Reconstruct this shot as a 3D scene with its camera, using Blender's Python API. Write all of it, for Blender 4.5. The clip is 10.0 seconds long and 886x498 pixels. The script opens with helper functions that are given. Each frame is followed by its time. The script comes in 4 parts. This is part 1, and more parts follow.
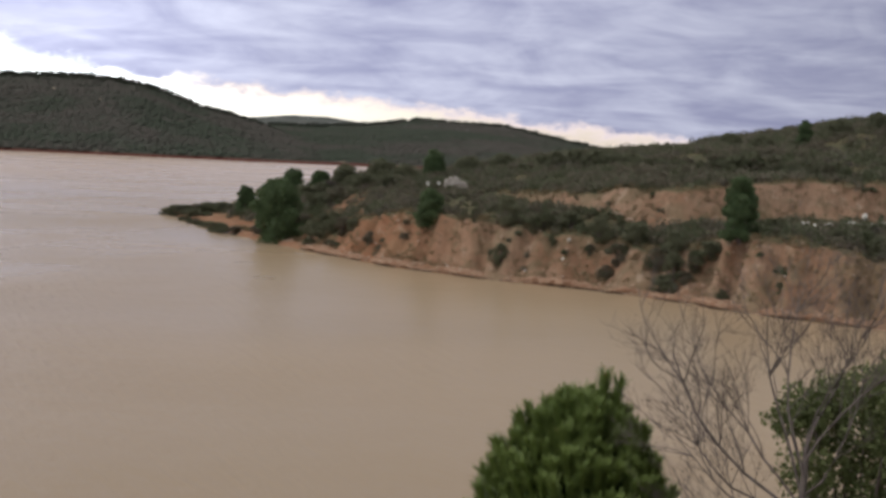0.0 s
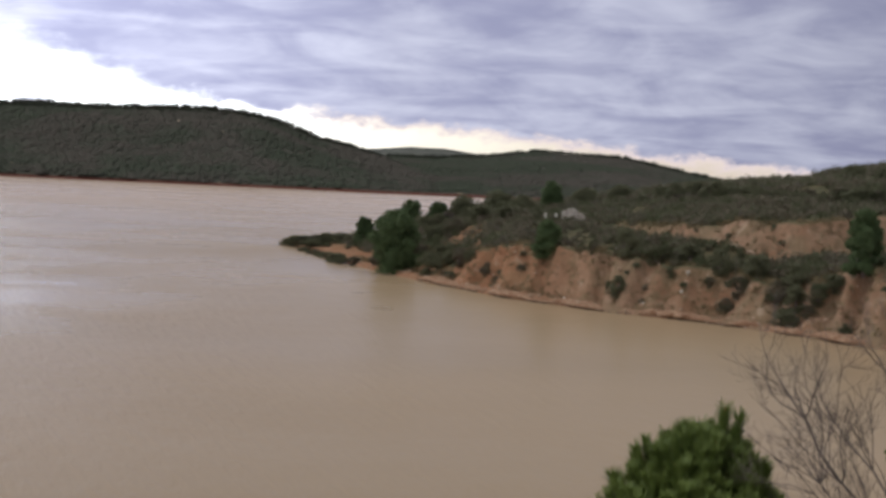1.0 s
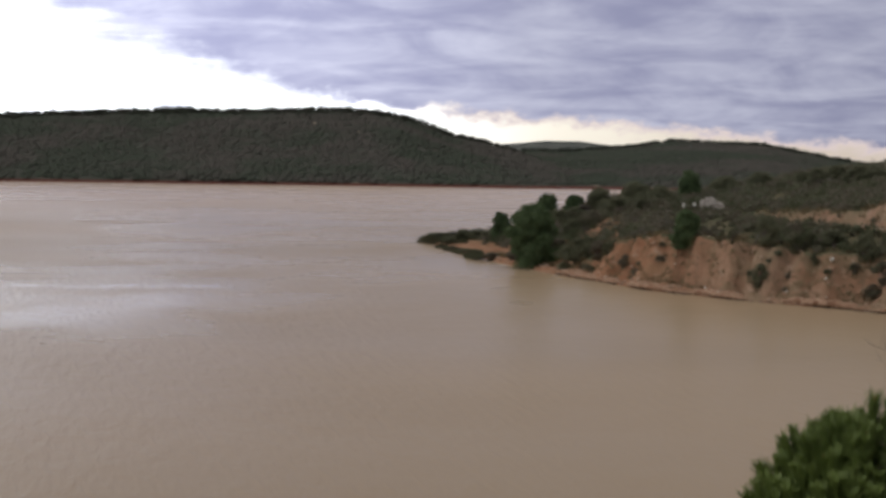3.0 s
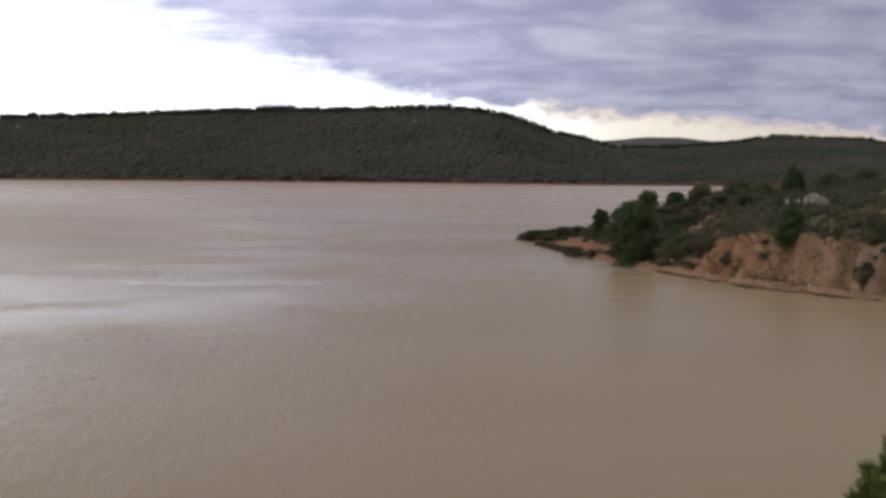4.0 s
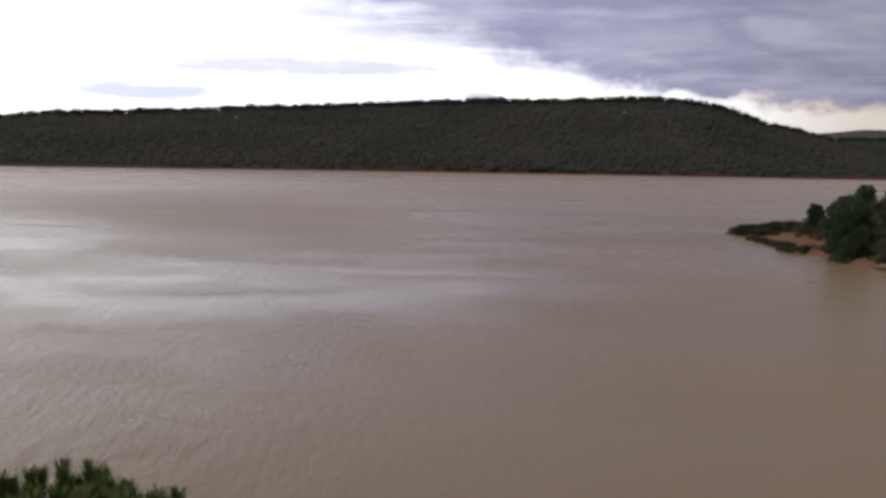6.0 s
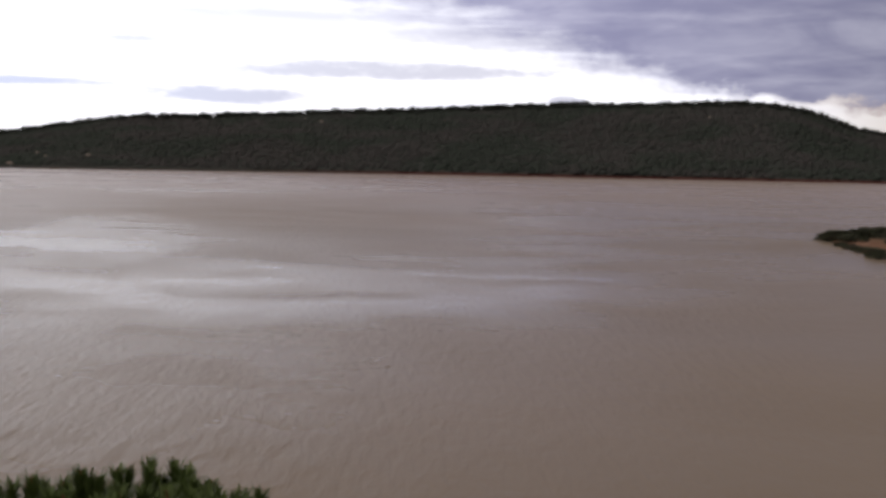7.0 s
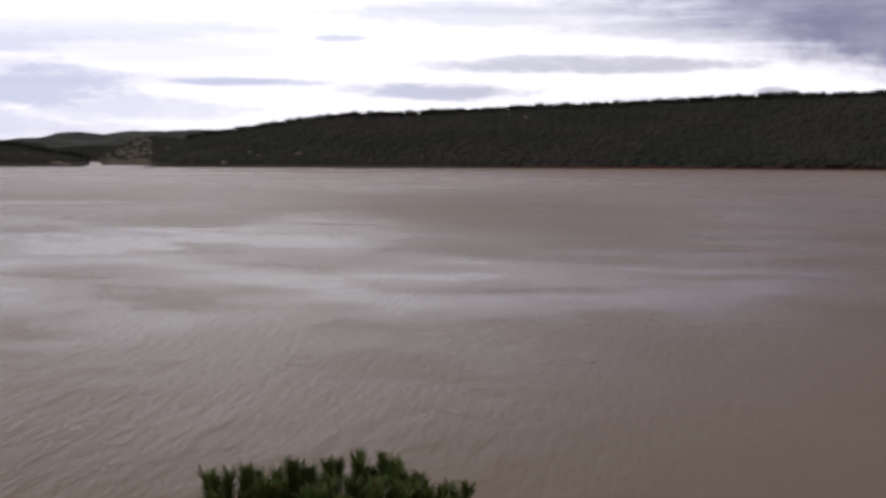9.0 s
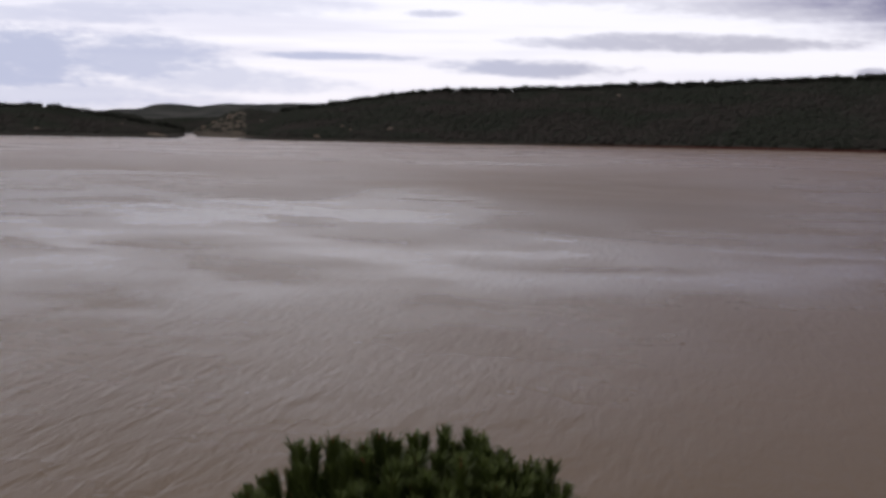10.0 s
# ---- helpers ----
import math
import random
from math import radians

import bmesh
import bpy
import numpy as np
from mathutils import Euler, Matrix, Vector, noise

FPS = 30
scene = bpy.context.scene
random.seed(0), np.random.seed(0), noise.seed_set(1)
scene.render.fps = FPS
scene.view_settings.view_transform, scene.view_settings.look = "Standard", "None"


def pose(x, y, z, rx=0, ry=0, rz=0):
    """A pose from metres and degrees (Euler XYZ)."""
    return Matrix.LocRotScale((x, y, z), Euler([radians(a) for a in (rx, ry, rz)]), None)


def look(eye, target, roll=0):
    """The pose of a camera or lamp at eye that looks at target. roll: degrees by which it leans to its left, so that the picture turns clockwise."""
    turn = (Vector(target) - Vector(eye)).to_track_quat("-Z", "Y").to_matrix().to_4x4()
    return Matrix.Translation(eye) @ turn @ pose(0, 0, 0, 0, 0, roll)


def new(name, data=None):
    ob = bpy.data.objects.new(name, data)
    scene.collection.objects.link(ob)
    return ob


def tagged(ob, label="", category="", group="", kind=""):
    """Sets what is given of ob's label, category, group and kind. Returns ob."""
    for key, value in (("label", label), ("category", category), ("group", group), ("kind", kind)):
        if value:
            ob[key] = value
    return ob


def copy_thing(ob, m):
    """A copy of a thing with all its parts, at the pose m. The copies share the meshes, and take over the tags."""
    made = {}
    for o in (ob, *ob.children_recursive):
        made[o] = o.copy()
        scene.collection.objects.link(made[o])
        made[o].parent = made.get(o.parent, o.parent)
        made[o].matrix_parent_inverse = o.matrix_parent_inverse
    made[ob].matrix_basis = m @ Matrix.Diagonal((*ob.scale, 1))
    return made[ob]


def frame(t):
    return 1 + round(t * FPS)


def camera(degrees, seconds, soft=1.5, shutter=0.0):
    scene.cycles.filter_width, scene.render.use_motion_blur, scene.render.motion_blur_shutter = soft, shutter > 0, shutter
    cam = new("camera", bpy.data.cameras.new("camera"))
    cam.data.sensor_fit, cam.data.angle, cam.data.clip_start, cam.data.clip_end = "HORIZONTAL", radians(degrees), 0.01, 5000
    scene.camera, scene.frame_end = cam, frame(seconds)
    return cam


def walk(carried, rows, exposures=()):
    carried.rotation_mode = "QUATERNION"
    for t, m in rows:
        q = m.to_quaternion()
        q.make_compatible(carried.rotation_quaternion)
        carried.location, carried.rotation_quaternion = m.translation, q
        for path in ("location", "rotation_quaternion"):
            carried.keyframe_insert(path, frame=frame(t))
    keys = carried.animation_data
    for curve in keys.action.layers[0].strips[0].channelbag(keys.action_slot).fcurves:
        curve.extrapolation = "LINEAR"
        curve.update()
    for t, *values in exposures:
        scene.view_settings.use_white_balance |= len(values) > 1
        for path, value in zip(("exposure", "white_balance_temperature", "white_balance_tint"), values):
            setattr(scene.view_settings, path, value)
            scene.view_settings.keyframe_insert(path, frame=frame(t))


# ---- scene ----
cam = camera(34.0, 10.0, soft=3.4)
EYE = Vector((0.0, 0.0, 11.0))


def aim(yaw, pitch, roll):
    """The camera's pose: degrees turned left from +y, upwards, and leaning left."""
    a, p = radians(yaw), radians(pitch)
    ahead = Vector((-math.sin(a) * math.cos(p), math.cos(a) * math.cos(p), math.sin(p)))
    return look(EYE, EYE + ahead * 10, roll)


PATH = [
    (0.0, 0.004, -3.797, 2.71), (0.5, 2.749, -3.734, 2.596), (1.0, 4.692, -2.773, 2.743), (1.5, 6.025, -2.549, 3.194),
    (2.0, 6.996, -2.827, 2.786), (3.3, 11.415, -3.215, 0.45), (3.5, 12.308, -3.269, 0.33), (4.0, 14.045, -3.293, 0.596), (4.5, 16.863, -3.354, 0.397),
    (5.0, 18.8, -3.367, 0.682), (5.5, 20.315, -3.532, 1.022), (6.0, 22.237, -3.726, 0.919), (6.2, 23.163, -3.629, 1.05), (7.5, 27.042, -3.869, 1.138),
    (8.0, 29.176, -4.231, 1.376), (8.5, 30.895, -4.515, 0.45), (9.0, 33.623, -3.9, 0.24), (9.5, 35.201, -3.892, 1.302),
    (10.0, 37.165, -4.862, 1.145)]
walk(cam, [(t, aim(a, p, r)) for t, a, p, r in PATH], [(0.0, 0.23, 6420, 6), (1.0, 0.08, 6450, 6), (2.0, 0.0, 6470, 7), (3.5, -0.22, 6500, 7), (5.5, -0.59, 6500, 10), (7.5, -0.93, 6480, 14), (8.7, -1.07, 6480, 15), (10.0, -1.29, 6420, 16)])

SUN_AZ, SUN_EL = 95.0, 50.0  # degrees left of +y, and up


# ---- node helpers ----
class Nodes:
    """Short calls to build a node tree."""

    def __init__(self, tree):
        self.tree = tree
        tree.nodes.clear()

    def add(self, kind, **settings):
        n = self.tree.nodes.new(kind)
        for k, v in settings.items():
            setattr(n, k, v)
        return n

    def put(self, value, socket):
        if isinstance(value, bpy.types.NodeSocket):
            self.tree.links.new(value, socket)
        else:
            socket.default_value = value

    def math(self, op, a, b=0.0, clamp=False):
        n = self.add("ShaderNodeMath", operation=op, use_clamp=clamp)
        self.put(a, n.inputs[0])
        self.put(b, n.inputs[1])
        return n.outputs[0]

    def vec(self, x, y, z):
        n = self.add("ShaderNodeCombineXYZ")
        for v, s in zip((x, y, z), n.inputs):
            self.put(v, s)
        return n.outputs[0]

    def noise(self, vector, scale, detail=3.0, rough=0.55, distort=0.0):
        n = self.add("ShaderNodeTexNoise")
        if vector is not None:
            self.put(vector, n.inputs["Vector"])
        self.put(scale, n.inputs["Scale"])
        self.put(detail, n.inputs["Detail"])
        self.put(rough, n.inputs["Roughness"])
        self.put(distort, n.inputs["Distortion"])
        return n.outputs["Fac"]

    def span(self, value, lo, hi, out_lo=0.0, out_hi=1.0, smooth=True):
        n = self.add("ShaderNodeMapRange", interpolation_type="SMOOTHSTEP" if smooth else "LINEAR")
        for v, s in zip((value, lo, hi, out_lo, out_hi), (n.inputs[i] for i in range(5))):
            self.put(v, s)
        return n.outputs[0]

    def mix(self, fac, a, b):
        n = self.add("ShaderNodeMix", data_type="RGBA")
        self.put(fac, n.inputs[0])
        for v, s in ((a, n.inputs[6]), (b, n.inputs[7])):
            self.put((*v, 1.0) if isinstance(v, tuple) and len(v) == 3 else v, s)
        return n.outputs[2]

    def stretch(self, vector, scale):
        n = self.add("ShaderNodeMapping")
        self.put(vector, n.inputs["Vector"])
        n.inputs["Scale"].default_value = scale
        return n.outputs[0]

    def bump(self, height, strength, distance, normal=None):
        n = self.add("ShaderNodeBump")
        self.put(height, n.inputs["Height"])
        n.inputs["Strength"].default_value = strength
        n.inputs["Distance"].default_value = distance
        if normal is not None:
            self.put(normal, n.inputs["Normal"])
        return n.outputs[0]

    def principled(self, color, rough, normal=None, ior=None, spec=None):
        n = self.add("ShaderNodeBsdfPrincipled")
        self.put((*color, 1.0) if isinstance(color, tuple) and len(color) == 3 else color, n.inputs["Base Color"])
        self.put(rough, n.inputs["Roughness"])
        if normal is not None:
            self.put(normal, n.inputs["Normal"])
        if ior is not None:
            n.inputs["IOR"].default_value = ior
        if spec is not None:
            n.inputs["Specular IOR Level"].default_value = spec
        out = self.add("ShaderNodeOutputMaterial")
        self.tree.links.new(n.outputs[0], out.inputs[0])
        return n


def material(name):
    m = bpy.data.materials.new(name)
    m.use_nodes = True
    return m, Nodes(m.node_tree)


# ---- world: broken cloud deck over a bright band ----
world = bpy.data.worlds.new("sky")
scene.world = world
world.use_nodes = True
k = Nodes(world.node_tree)
way = k.add("ShaderNodeTexCoord").outputs["Generated"]
sep = k.add("ShaderNodeSeparateXYZ")
k.put(way, sep.inputs[0])
dx, dy, dz = sep.outputs
el = k.math("MULTIPLY", k.math("ARCSINE", dz), 180 / math.pi)
az = k.math("MULTIPLY", k.math("ARCTAN2", k.math("MULTIPLY", dx, -1.0), dy), 180 / math.pi)
over = k.math("ADD", k.math("MAXIMUM", dz, 0.0), 0.10)
flat = k.vec(k.math("DIVIDE", dx, over), k.math("DIVIDE", dy, over), 0.0)
ae = k.vec(az, el, 0.0)

# lower edge of the deck: its height in degrees against the azimuth
edge = k.add("ShaderNodeValToRGB")
edge.color_ramp.interpolation = "B_SPLINE"
stops = [(-30, 0.3), (-7.7, 0.95), (-1.7, 1.35), (3.5, 1.9), (7.2, 1.95), (10.3, 2.35), (14.5, 2.35), (18.5, 2.75), (23.4, 3.9), (26.7, 4.8), (30, 5.8), (36, 9.0), (60, 9.9)]
ramp = edge.color_ramp
while len(ramp.elements) < len(stops):
    ramp.elements.new(0.5)
for e, (a, b) in zip(ramp.elements, stops):
    e.position = (a + 30) / 90
    e.color = (b / 10, b / 10, b / 10, 1)
k.put(k.span(az, -30.0, 60.0, smooth=False), edge.inputs[0])
low = k.math("MULTIPLY", edge.outputs[0], 10.0)
ragged = k.noise(k.stretch(ae, (0.9, 1.6, 1.0)), 0.8, 5.0, 0.65)
wisp = k.math("MULTIPLY", k.math("SUBTRACT", k.noise(k.stretch(ae, (0.10, 1.3, 1.0)), 1.0, 5.0, 0.6, 0.5), 0.5), k.span(az, 13.0, 27.0, 0.0, 5.0))
high = k.math("SUBTRACT", k.math("ADD", k.math("ADD", el, wisp), k.math("MULTIPLY", k.math("SUBTRACT", ragged, 0.5), 1.6)), low)
blur = k.span(az, 11.0, 26.0, 0.35, 2.6)
deck = k.span(k.math("DIVIDE", high, blur), -0.2, 1.0)

puffs = k.noise(k.stretch(ae, (0.22, 0.55, 1.0)), 1.0, 5.0, 0.6, 0.9)
streak = k.math("ADD", k.math("MULTIPLY", k.noise(flat, 1.8, 4.0, 0.55, 0.5), 0.6), k.math("MULTIPLY", puffs, 0.4))
wide = k.noise(k.stretch(flat, (0.25, 0.25, 1.0)), 1.0, 2.0)
deck_base = k.mix(k.span(k.math("ADD", k.math("MULTIPLY", streak, 0.7), k.math("MULTIPLY", wide, 0.3)), 0.38, 0.66), (0.355, 0.36, 0.54), (0.665, 0.67, 0.84))

gain = k.math("ADD", k.span(az, -18.0, 8.0, 0.62, 0.98, smooth=False), k.span(az, 7.0, 24.0, 0.0, 0.72, smooth=False))
tinted = k.add("ShaderNodeVectorMath", operation="SCALE")
k.put(deck_base, tinted.inputs[0])
k.put(gain, tinted.inputs["Scale"])
deck_color = k.mix(k.span(el, 7.0, 16.0), tinted.outputs[0], (0.505, 0.485, 0.475))

# clear sky low under the deck, washed out by thin cloud
nishita = k.add("ShaderNodeTexSky", sky_type="NISHITA", sun_disc=False, sun_elevation=radians(SUN_EL), sun_rotation=radians(-SUN_AZ), altitude=400.0, dust_density=3.0)
thin = k.noise(k.stretch(ae, (0.05, 0.9, 1.0)), 1.0, 4.0, 0.6)
veil = k.mix(k.span(thin, 0.33, 0.55), (1.85, 1.87, 2.1), (2.28, 2.29, 2.4))
veil = k.mix(k.span(az, 16.0, 5.0, 0.0, 0.95), veil, (0.96, 0.86, 0.74))
veil = k.mix(k.span(az, 6.0, -3.0), veil, (0.66, 0.545, 0.475))
veil = k.mix(k.math("MULTIPLY", k.span(high, -0.35, 0.1), k.span(az, 14.0, 8.0)), veil, (0.74, 0.60, 0.62))
open_sky = k.mix(0.94, nishita.outputs[0], veil)

# lone grey clouds in the bright part: azimuth, elevation, half width, half height, weight
torn = k.math("MULTIPLY", k.math("SUBTRACT", k.noise(k.stretch(ae, (0.5, 1.7, 1.0)), 1.0, 6.0, 0.7), 0.5), 3.6)
lone = 0.0
for a0, e0, w, h, g in [(54.5, 2.2, 5.5, 1.3, 0.95), (49.6, 2.35, 4.2, 0.95, 0.85), (46.4, 1.7, 3.4, 0.5, 0.6), (52.0, 0.9, 6.0, 0.5, 0.6), (50.0, 4.2, 3.0, 0.3, 0.5), (41.2, 2.62, 3.2, 0.16, 0.9), (33.8, 2.3, 3.6, 0.36, 0.85), (37.8, 4.35, 1.1, 0.16, 0.7), (28.0, 3.35, 6.0, 0.35, 0.75), (20.8, 2.25, 0.8, 0.2, 0.8), (46.0, 1.5, 5.0, 0.4, 0.5), (46.5, 4.6, 6.0, 0.5, 0.35), (23.0, 4.7, 7.0, 0.45, 0.45), (31.0, 5.3, 7.0, 0.5, 0.4), (54.0, 3.9, 6.0, 0.3, 0.5)]:
    u = k.math("DIVIDE", k.math("SUBTRACT", az, a0), w)
    v = k.math("DIVIDE", k.math("SUBTRACT", el, e0), h)
    r = k.math("ADD", k.math("ADD", k.math("MULTIPLY", u, u), k.math("MULTIPLY", v, v)), torn)
    lone = k.math("MAXIMUM", lone, k.span(r, 1.6, 0.15, 0.0, g))
open_sky = k.mix(lone, open_sky, k.mix(k.span(az, 24.0, 44.0), (0.98, 1.0, 1.2), (1.24, 1.36, 1.72)))
sky = k.mix(deck, open_sky, deck_color)
sky = k.mix(k.span(el, -1.0, -6.0), sky, (0.12, 0.11, 0.10))
bg = k.add("ShaderNodeBackground")
k.put(sky, bg.inputs[0])
bg.inputs[1].default_value = 1.0
k.tree.links.new(bg.outputs[0], k.add("ShaderNodeOutputWorld").inputs[0])

sun = new("sun", bpy.data.lights.new("sun", "SUN"))
sun.data.energy, sun.data.angle, sun.data.color = 0.8, radians(30), (1.0, 0.95, 0.9)
s_a, s_e = radians(SUN_AZ), radians(SUN_EL)
s_way = Vector((-math.sin(s_a) * math.cos(s_e), math.cos(s_a) * math.cos(s_e), math.sin(s_e)))
sun.matrix_world = look(s_way * 100, (0, 0, 0))


# ---- materials ----
def leafy(n, color, rough, spec, thin):
    """Leaf surface; thin is the share of light that passes through."""
    b = n.principled(color, rough, spec=spec)
    if thin:
        back = n.add("ShaderNodeBsdfTranslucent")
        n.put(color, back.inputs[0])
        mixed = n.add("ShaderNodeMixShader")
        mixed.inputs[0].default_value = thin
        n.tree.links.new(b.outputs[0], mixed.inputs[1])
        n.tree.links.new(back.outputs[0], mixed.inputs[2])
        out = [q for q in n.tree.nodes if q.type == "OUTPUT_MATERIAL"][0]
        n.tree.links.new(mixed.outputs[0], out.inputs[0])


def leaf_material(name, dark, light, rough=0.6, thin=0.0):
    m, n = material(name)
    rnd = n.add("ShaderNodeNewGeometry").outputs["Random Per Island"]
    ob = n.add("ShaderNodeObjectInfo").outputs["Random"]
    co = n.add("ShaderNodeTexCoord").outputs["Object"]
    f = n.math("ADD", n.math("MULTIPLY", rnd, 0.35), n.math("MULTIPLY", n.noise(co, 1.1, 3.0), 0.8))
    f = n.math("ADD", f, n.math("MULTIPLY", ob, 0.15))
    leafy(n, n.mix(n.span(f, 0.2, 1.0, smooth=False), dark, light), rough, 0.25, thin)
    return m


def bark_material(name, dark, light):
    m, n = material(name)
    co = n.add("ShaderNodeTexCoord").outputs["Object"]
    f = n.noise(n.stretch(co, (9.0, 9.0, 2.0)), 2.0, 5.0, 0.65)
    n.principled(n.mix(n.span(f, 0.3, 0.7), dark, light), 0.85, n.bump(f, 0.6, 0.02), spec=0.2)
    return m


PINE = leaf_material("pine_needles", (0.09, 0.13, 0.042), (0.225, 0.285, 0.08), 0.5)
# same needles inside the crown, with the shade there put into the colour
PINE_SHADED = leaf_material("pine_needles_shaded", (0.035, 0.065, 0.018), (0.08, 0.13, 0.036))
OAK = leaf_material("oak_leaves", (0.075, 0.1, 0.038), (0.2, 0.225, 0.095), 0.6, 0.3)
CYPRESS = leaf_material("conifer_foliage", (0.05, 0.082, 0.038), (0.13, 0.18, 0.085), 0.6, 0.3)


def scrub_material():
    m, n = material("scrub_leaves")
    rnd = n.add("ShaderNodeNewGeometry").outputs["Random Per Island"]
    co = n.add("ShaderNodeNewGeometry").outputs["Position"]
    bush = n.noise(co, 0.45, 3.0, 0.6)
    field = n.noise(co, 0.07, 3.0, 0.6)
    green = n.mix(rnd, (0.075, 0.088, 0.05), (0.132, 0.142, 0.084))
    grey = n.mix(rnd, (0.11, 0.098, 0.072), (0.2, 0.172, 0.132))
    green = n.mix(n.span(n.noise(co, 0.22, 3.0, 0.6), 0.55, 0.68), green, n.mix(rnd, (0.11, 0.092, 0.085), (0.17, 0.145, 0.135)))
    mixed = n.span(n.math("ADD", n.math("MULTIPLY", bush, 0.65), n.math("MULTIPLY", field, 0.35)), 0.42, 0.58)
    leafy(n, n.mix(mixed, green, grey), 0.7, 0.2, 0.3)
    return m


SCRUB = scrub_material()
OLIVE = leaf_material("olive_scrub_leaves", (0.09, 0.1, 0.06), (0.18, 0.18, 0.115), 0.6, 0.3)
STRAW = leaf_material("dry_grass_blades", (0.12, 0.09, 0.05), (0.27, 0.21, 0.125), 0.8)
CREST = leaf_material("crest_tree_foliage", (0.042, 0.05, 0.038), (0.072, 0.08, 0.06), 0.6, 0.3)


def woods_material():
    m, n = material("far_woods_foliage")
    co = n.add("ShaderNodeNewGeometry").outputs["Position"]
    rnd = n.add("ShaderNodeNewGeometry").outputs["Random Per Island"]
    stand = n.span(n.noise(co, 0.012, 4.0, 0.6), 0.42, 0.58)
    grove = n.span(n.noise(co, 0.05, 4.0, 0.65), 0.38, 0.62)
    c = n.mix(stand, (0.06, 0.072, 0.055), (0.09, 0.081, 0.074))
    c = n.mix(n.math("MULTIPLY", grove, 0.45), c, (0.056, 0.058, 0.05))
    # close canopy: the crowns' shading is softened towards the slope's
    soft = n.add("ShaderNodeVectorMath", operation="MULTIPLY_ADD")
    n.put(n.add("ShaderNodeNewGeometry").outputs["Normal"], soft.inputs[0])
    soft.inputs[1].default_value = (0.4, 0.4, 0.4)
    soft.inputs[2].default_value = (0.0, -0.25, 0.6)
    unit = n.add("ShaderNodeVectorMath", operation="NORMALIZE")
    n.put(soft.outputs[0], unit.inputs[0])
    n.principled(n.mix(n.math("MULTIPLY", rnd, 0.2), c, (0.072, 0.074, 0.064)), 0.9, unit.outputs[0], spec=0.05)
    return m


WOODS = woods_material()
TWIG = bark_material("bare_twig_bark", (0.105, 0.086, 0.08), (0.21, 0.172, 0.158))
BARK = bark_material("grey_bark", (0.10, 0.075, 0.07), (0.25, 0.2, 0.19))


def soil_nodes(n, co):
    """Red clay with pale and dark streaks."""
    big = n.noise(co, 0.10, 4.0, 0.6)
    mid = n.noise(co, 0.7, 5.0, 0.65)
    fine = n.noise(co, 6.0, 4.0, 0.7)
    c = n.mix(n.span(big, 0.35, 0.65), (0.245, 0.137, 0.086), (0.31, 0.2, 0.14))
    c = n.mix(n.span(mid, 0.5, 0.75), c, (0.41, 0.29, 0.21))
    c = n.mix(n.span(fine, 0.5, 0.75, 0.0, 0.6), c, (0.15, 0.1, 0.07))
    c = n.mix(n.span(n.noise(co, 0.35, 5.0, 0.7), 0.52, 0.66, 0.0, 0.75), c, (0.17, 0.125, 0.075))
    washed = n.noise(n.stretch(co, (0.9, 0.9, 0.22)), 1.1, 4.0, 0.6)
    c = n.mix(n.span(washed, 0.52, 0.68, 0.0, 0.7), c, (0.15, 0.10, 0.065))
    c = n.mix(n.span(n.noise(co, 0.16, 5.0, 0.65), 0.48, 0.62, 0.0, 0.6), c, (0.2, 0.155, 0.1))
    east = n.add("ShaderNodeSeparateXYZ")
    n.put(co, east.inputs[0])
    iron = n.math("ADD", n.span(east.outputs[0], 12.0, -12.0), n.math("MULTIPLY", n.math("SUBTRACT", big, 0.5), 0.8))
    c = n.mix(n.span(iron, 0.2, 0.9, 0.0, 0.42), c, (0.36, 0.16, 0.085))
    c = n.mix(n.span(n.noise(co, 0.8, 6.0, 0.75, 0.5), 0.56, 0.68, 0.0, 0.55), c, (0.44, 0.335, 0.26))
    c = n.mix(n.span(n.noise(co, 1.3, 5.0, 0.75), 0.56, 0.68, 0.0, 0.7), c, (0.125, 0.1, 0.068))
    return c, mid, fine


def ground_material(name, grass, scrub, turn):
    m, n = material(name)
    geo = n.add("ShaderNodeNewGeometry")
    co = geo.outputs["Position"]
    soil, mid, fine = soil_nodes(n, co)
    s = n.add("ShaderNodeSeparateXYZ")
    n.put(geo.outputs["Normal"], s.inputs[0])
    p = n.add("ShaderNodeSeparateXYZ")
    n.put(co, p.inputs[0])
    level = n.math("ADD", s.outputs[2], n.math("MULTIPLY", n.math("SUBTRACT", mid, 0.5), 0.35))
    green = n.span(level, turn, turn + 0.1)
    green = n.math("MULTIPLY", green, n.span(p.outputs[2], 0.6, 1.6))
    g = n.mix(n.span(n.noise(co, 0.25, 4.0), 0.4, 0.62), grass, scrub)
    g = n.mix(n.span(fine, 0.5, 0.8, 0.0, 0.6), g, (0.16, 0.13, 0.08))
    h = n.math("ADD", n.math("MULTIPLY", mid, 1.0), n.math("MULTIPLY", fine, 0.25))
    n.principled(n.mix(green, soil, g), 0.95, n.bump(h, 0.7, 0.4), spec=0.1)
    return m


GROUND = ground_material("clay_and_scrub_ground", (0.132, 0.112, 0.068), (0.08, 0.083, 0.05), 0.80)


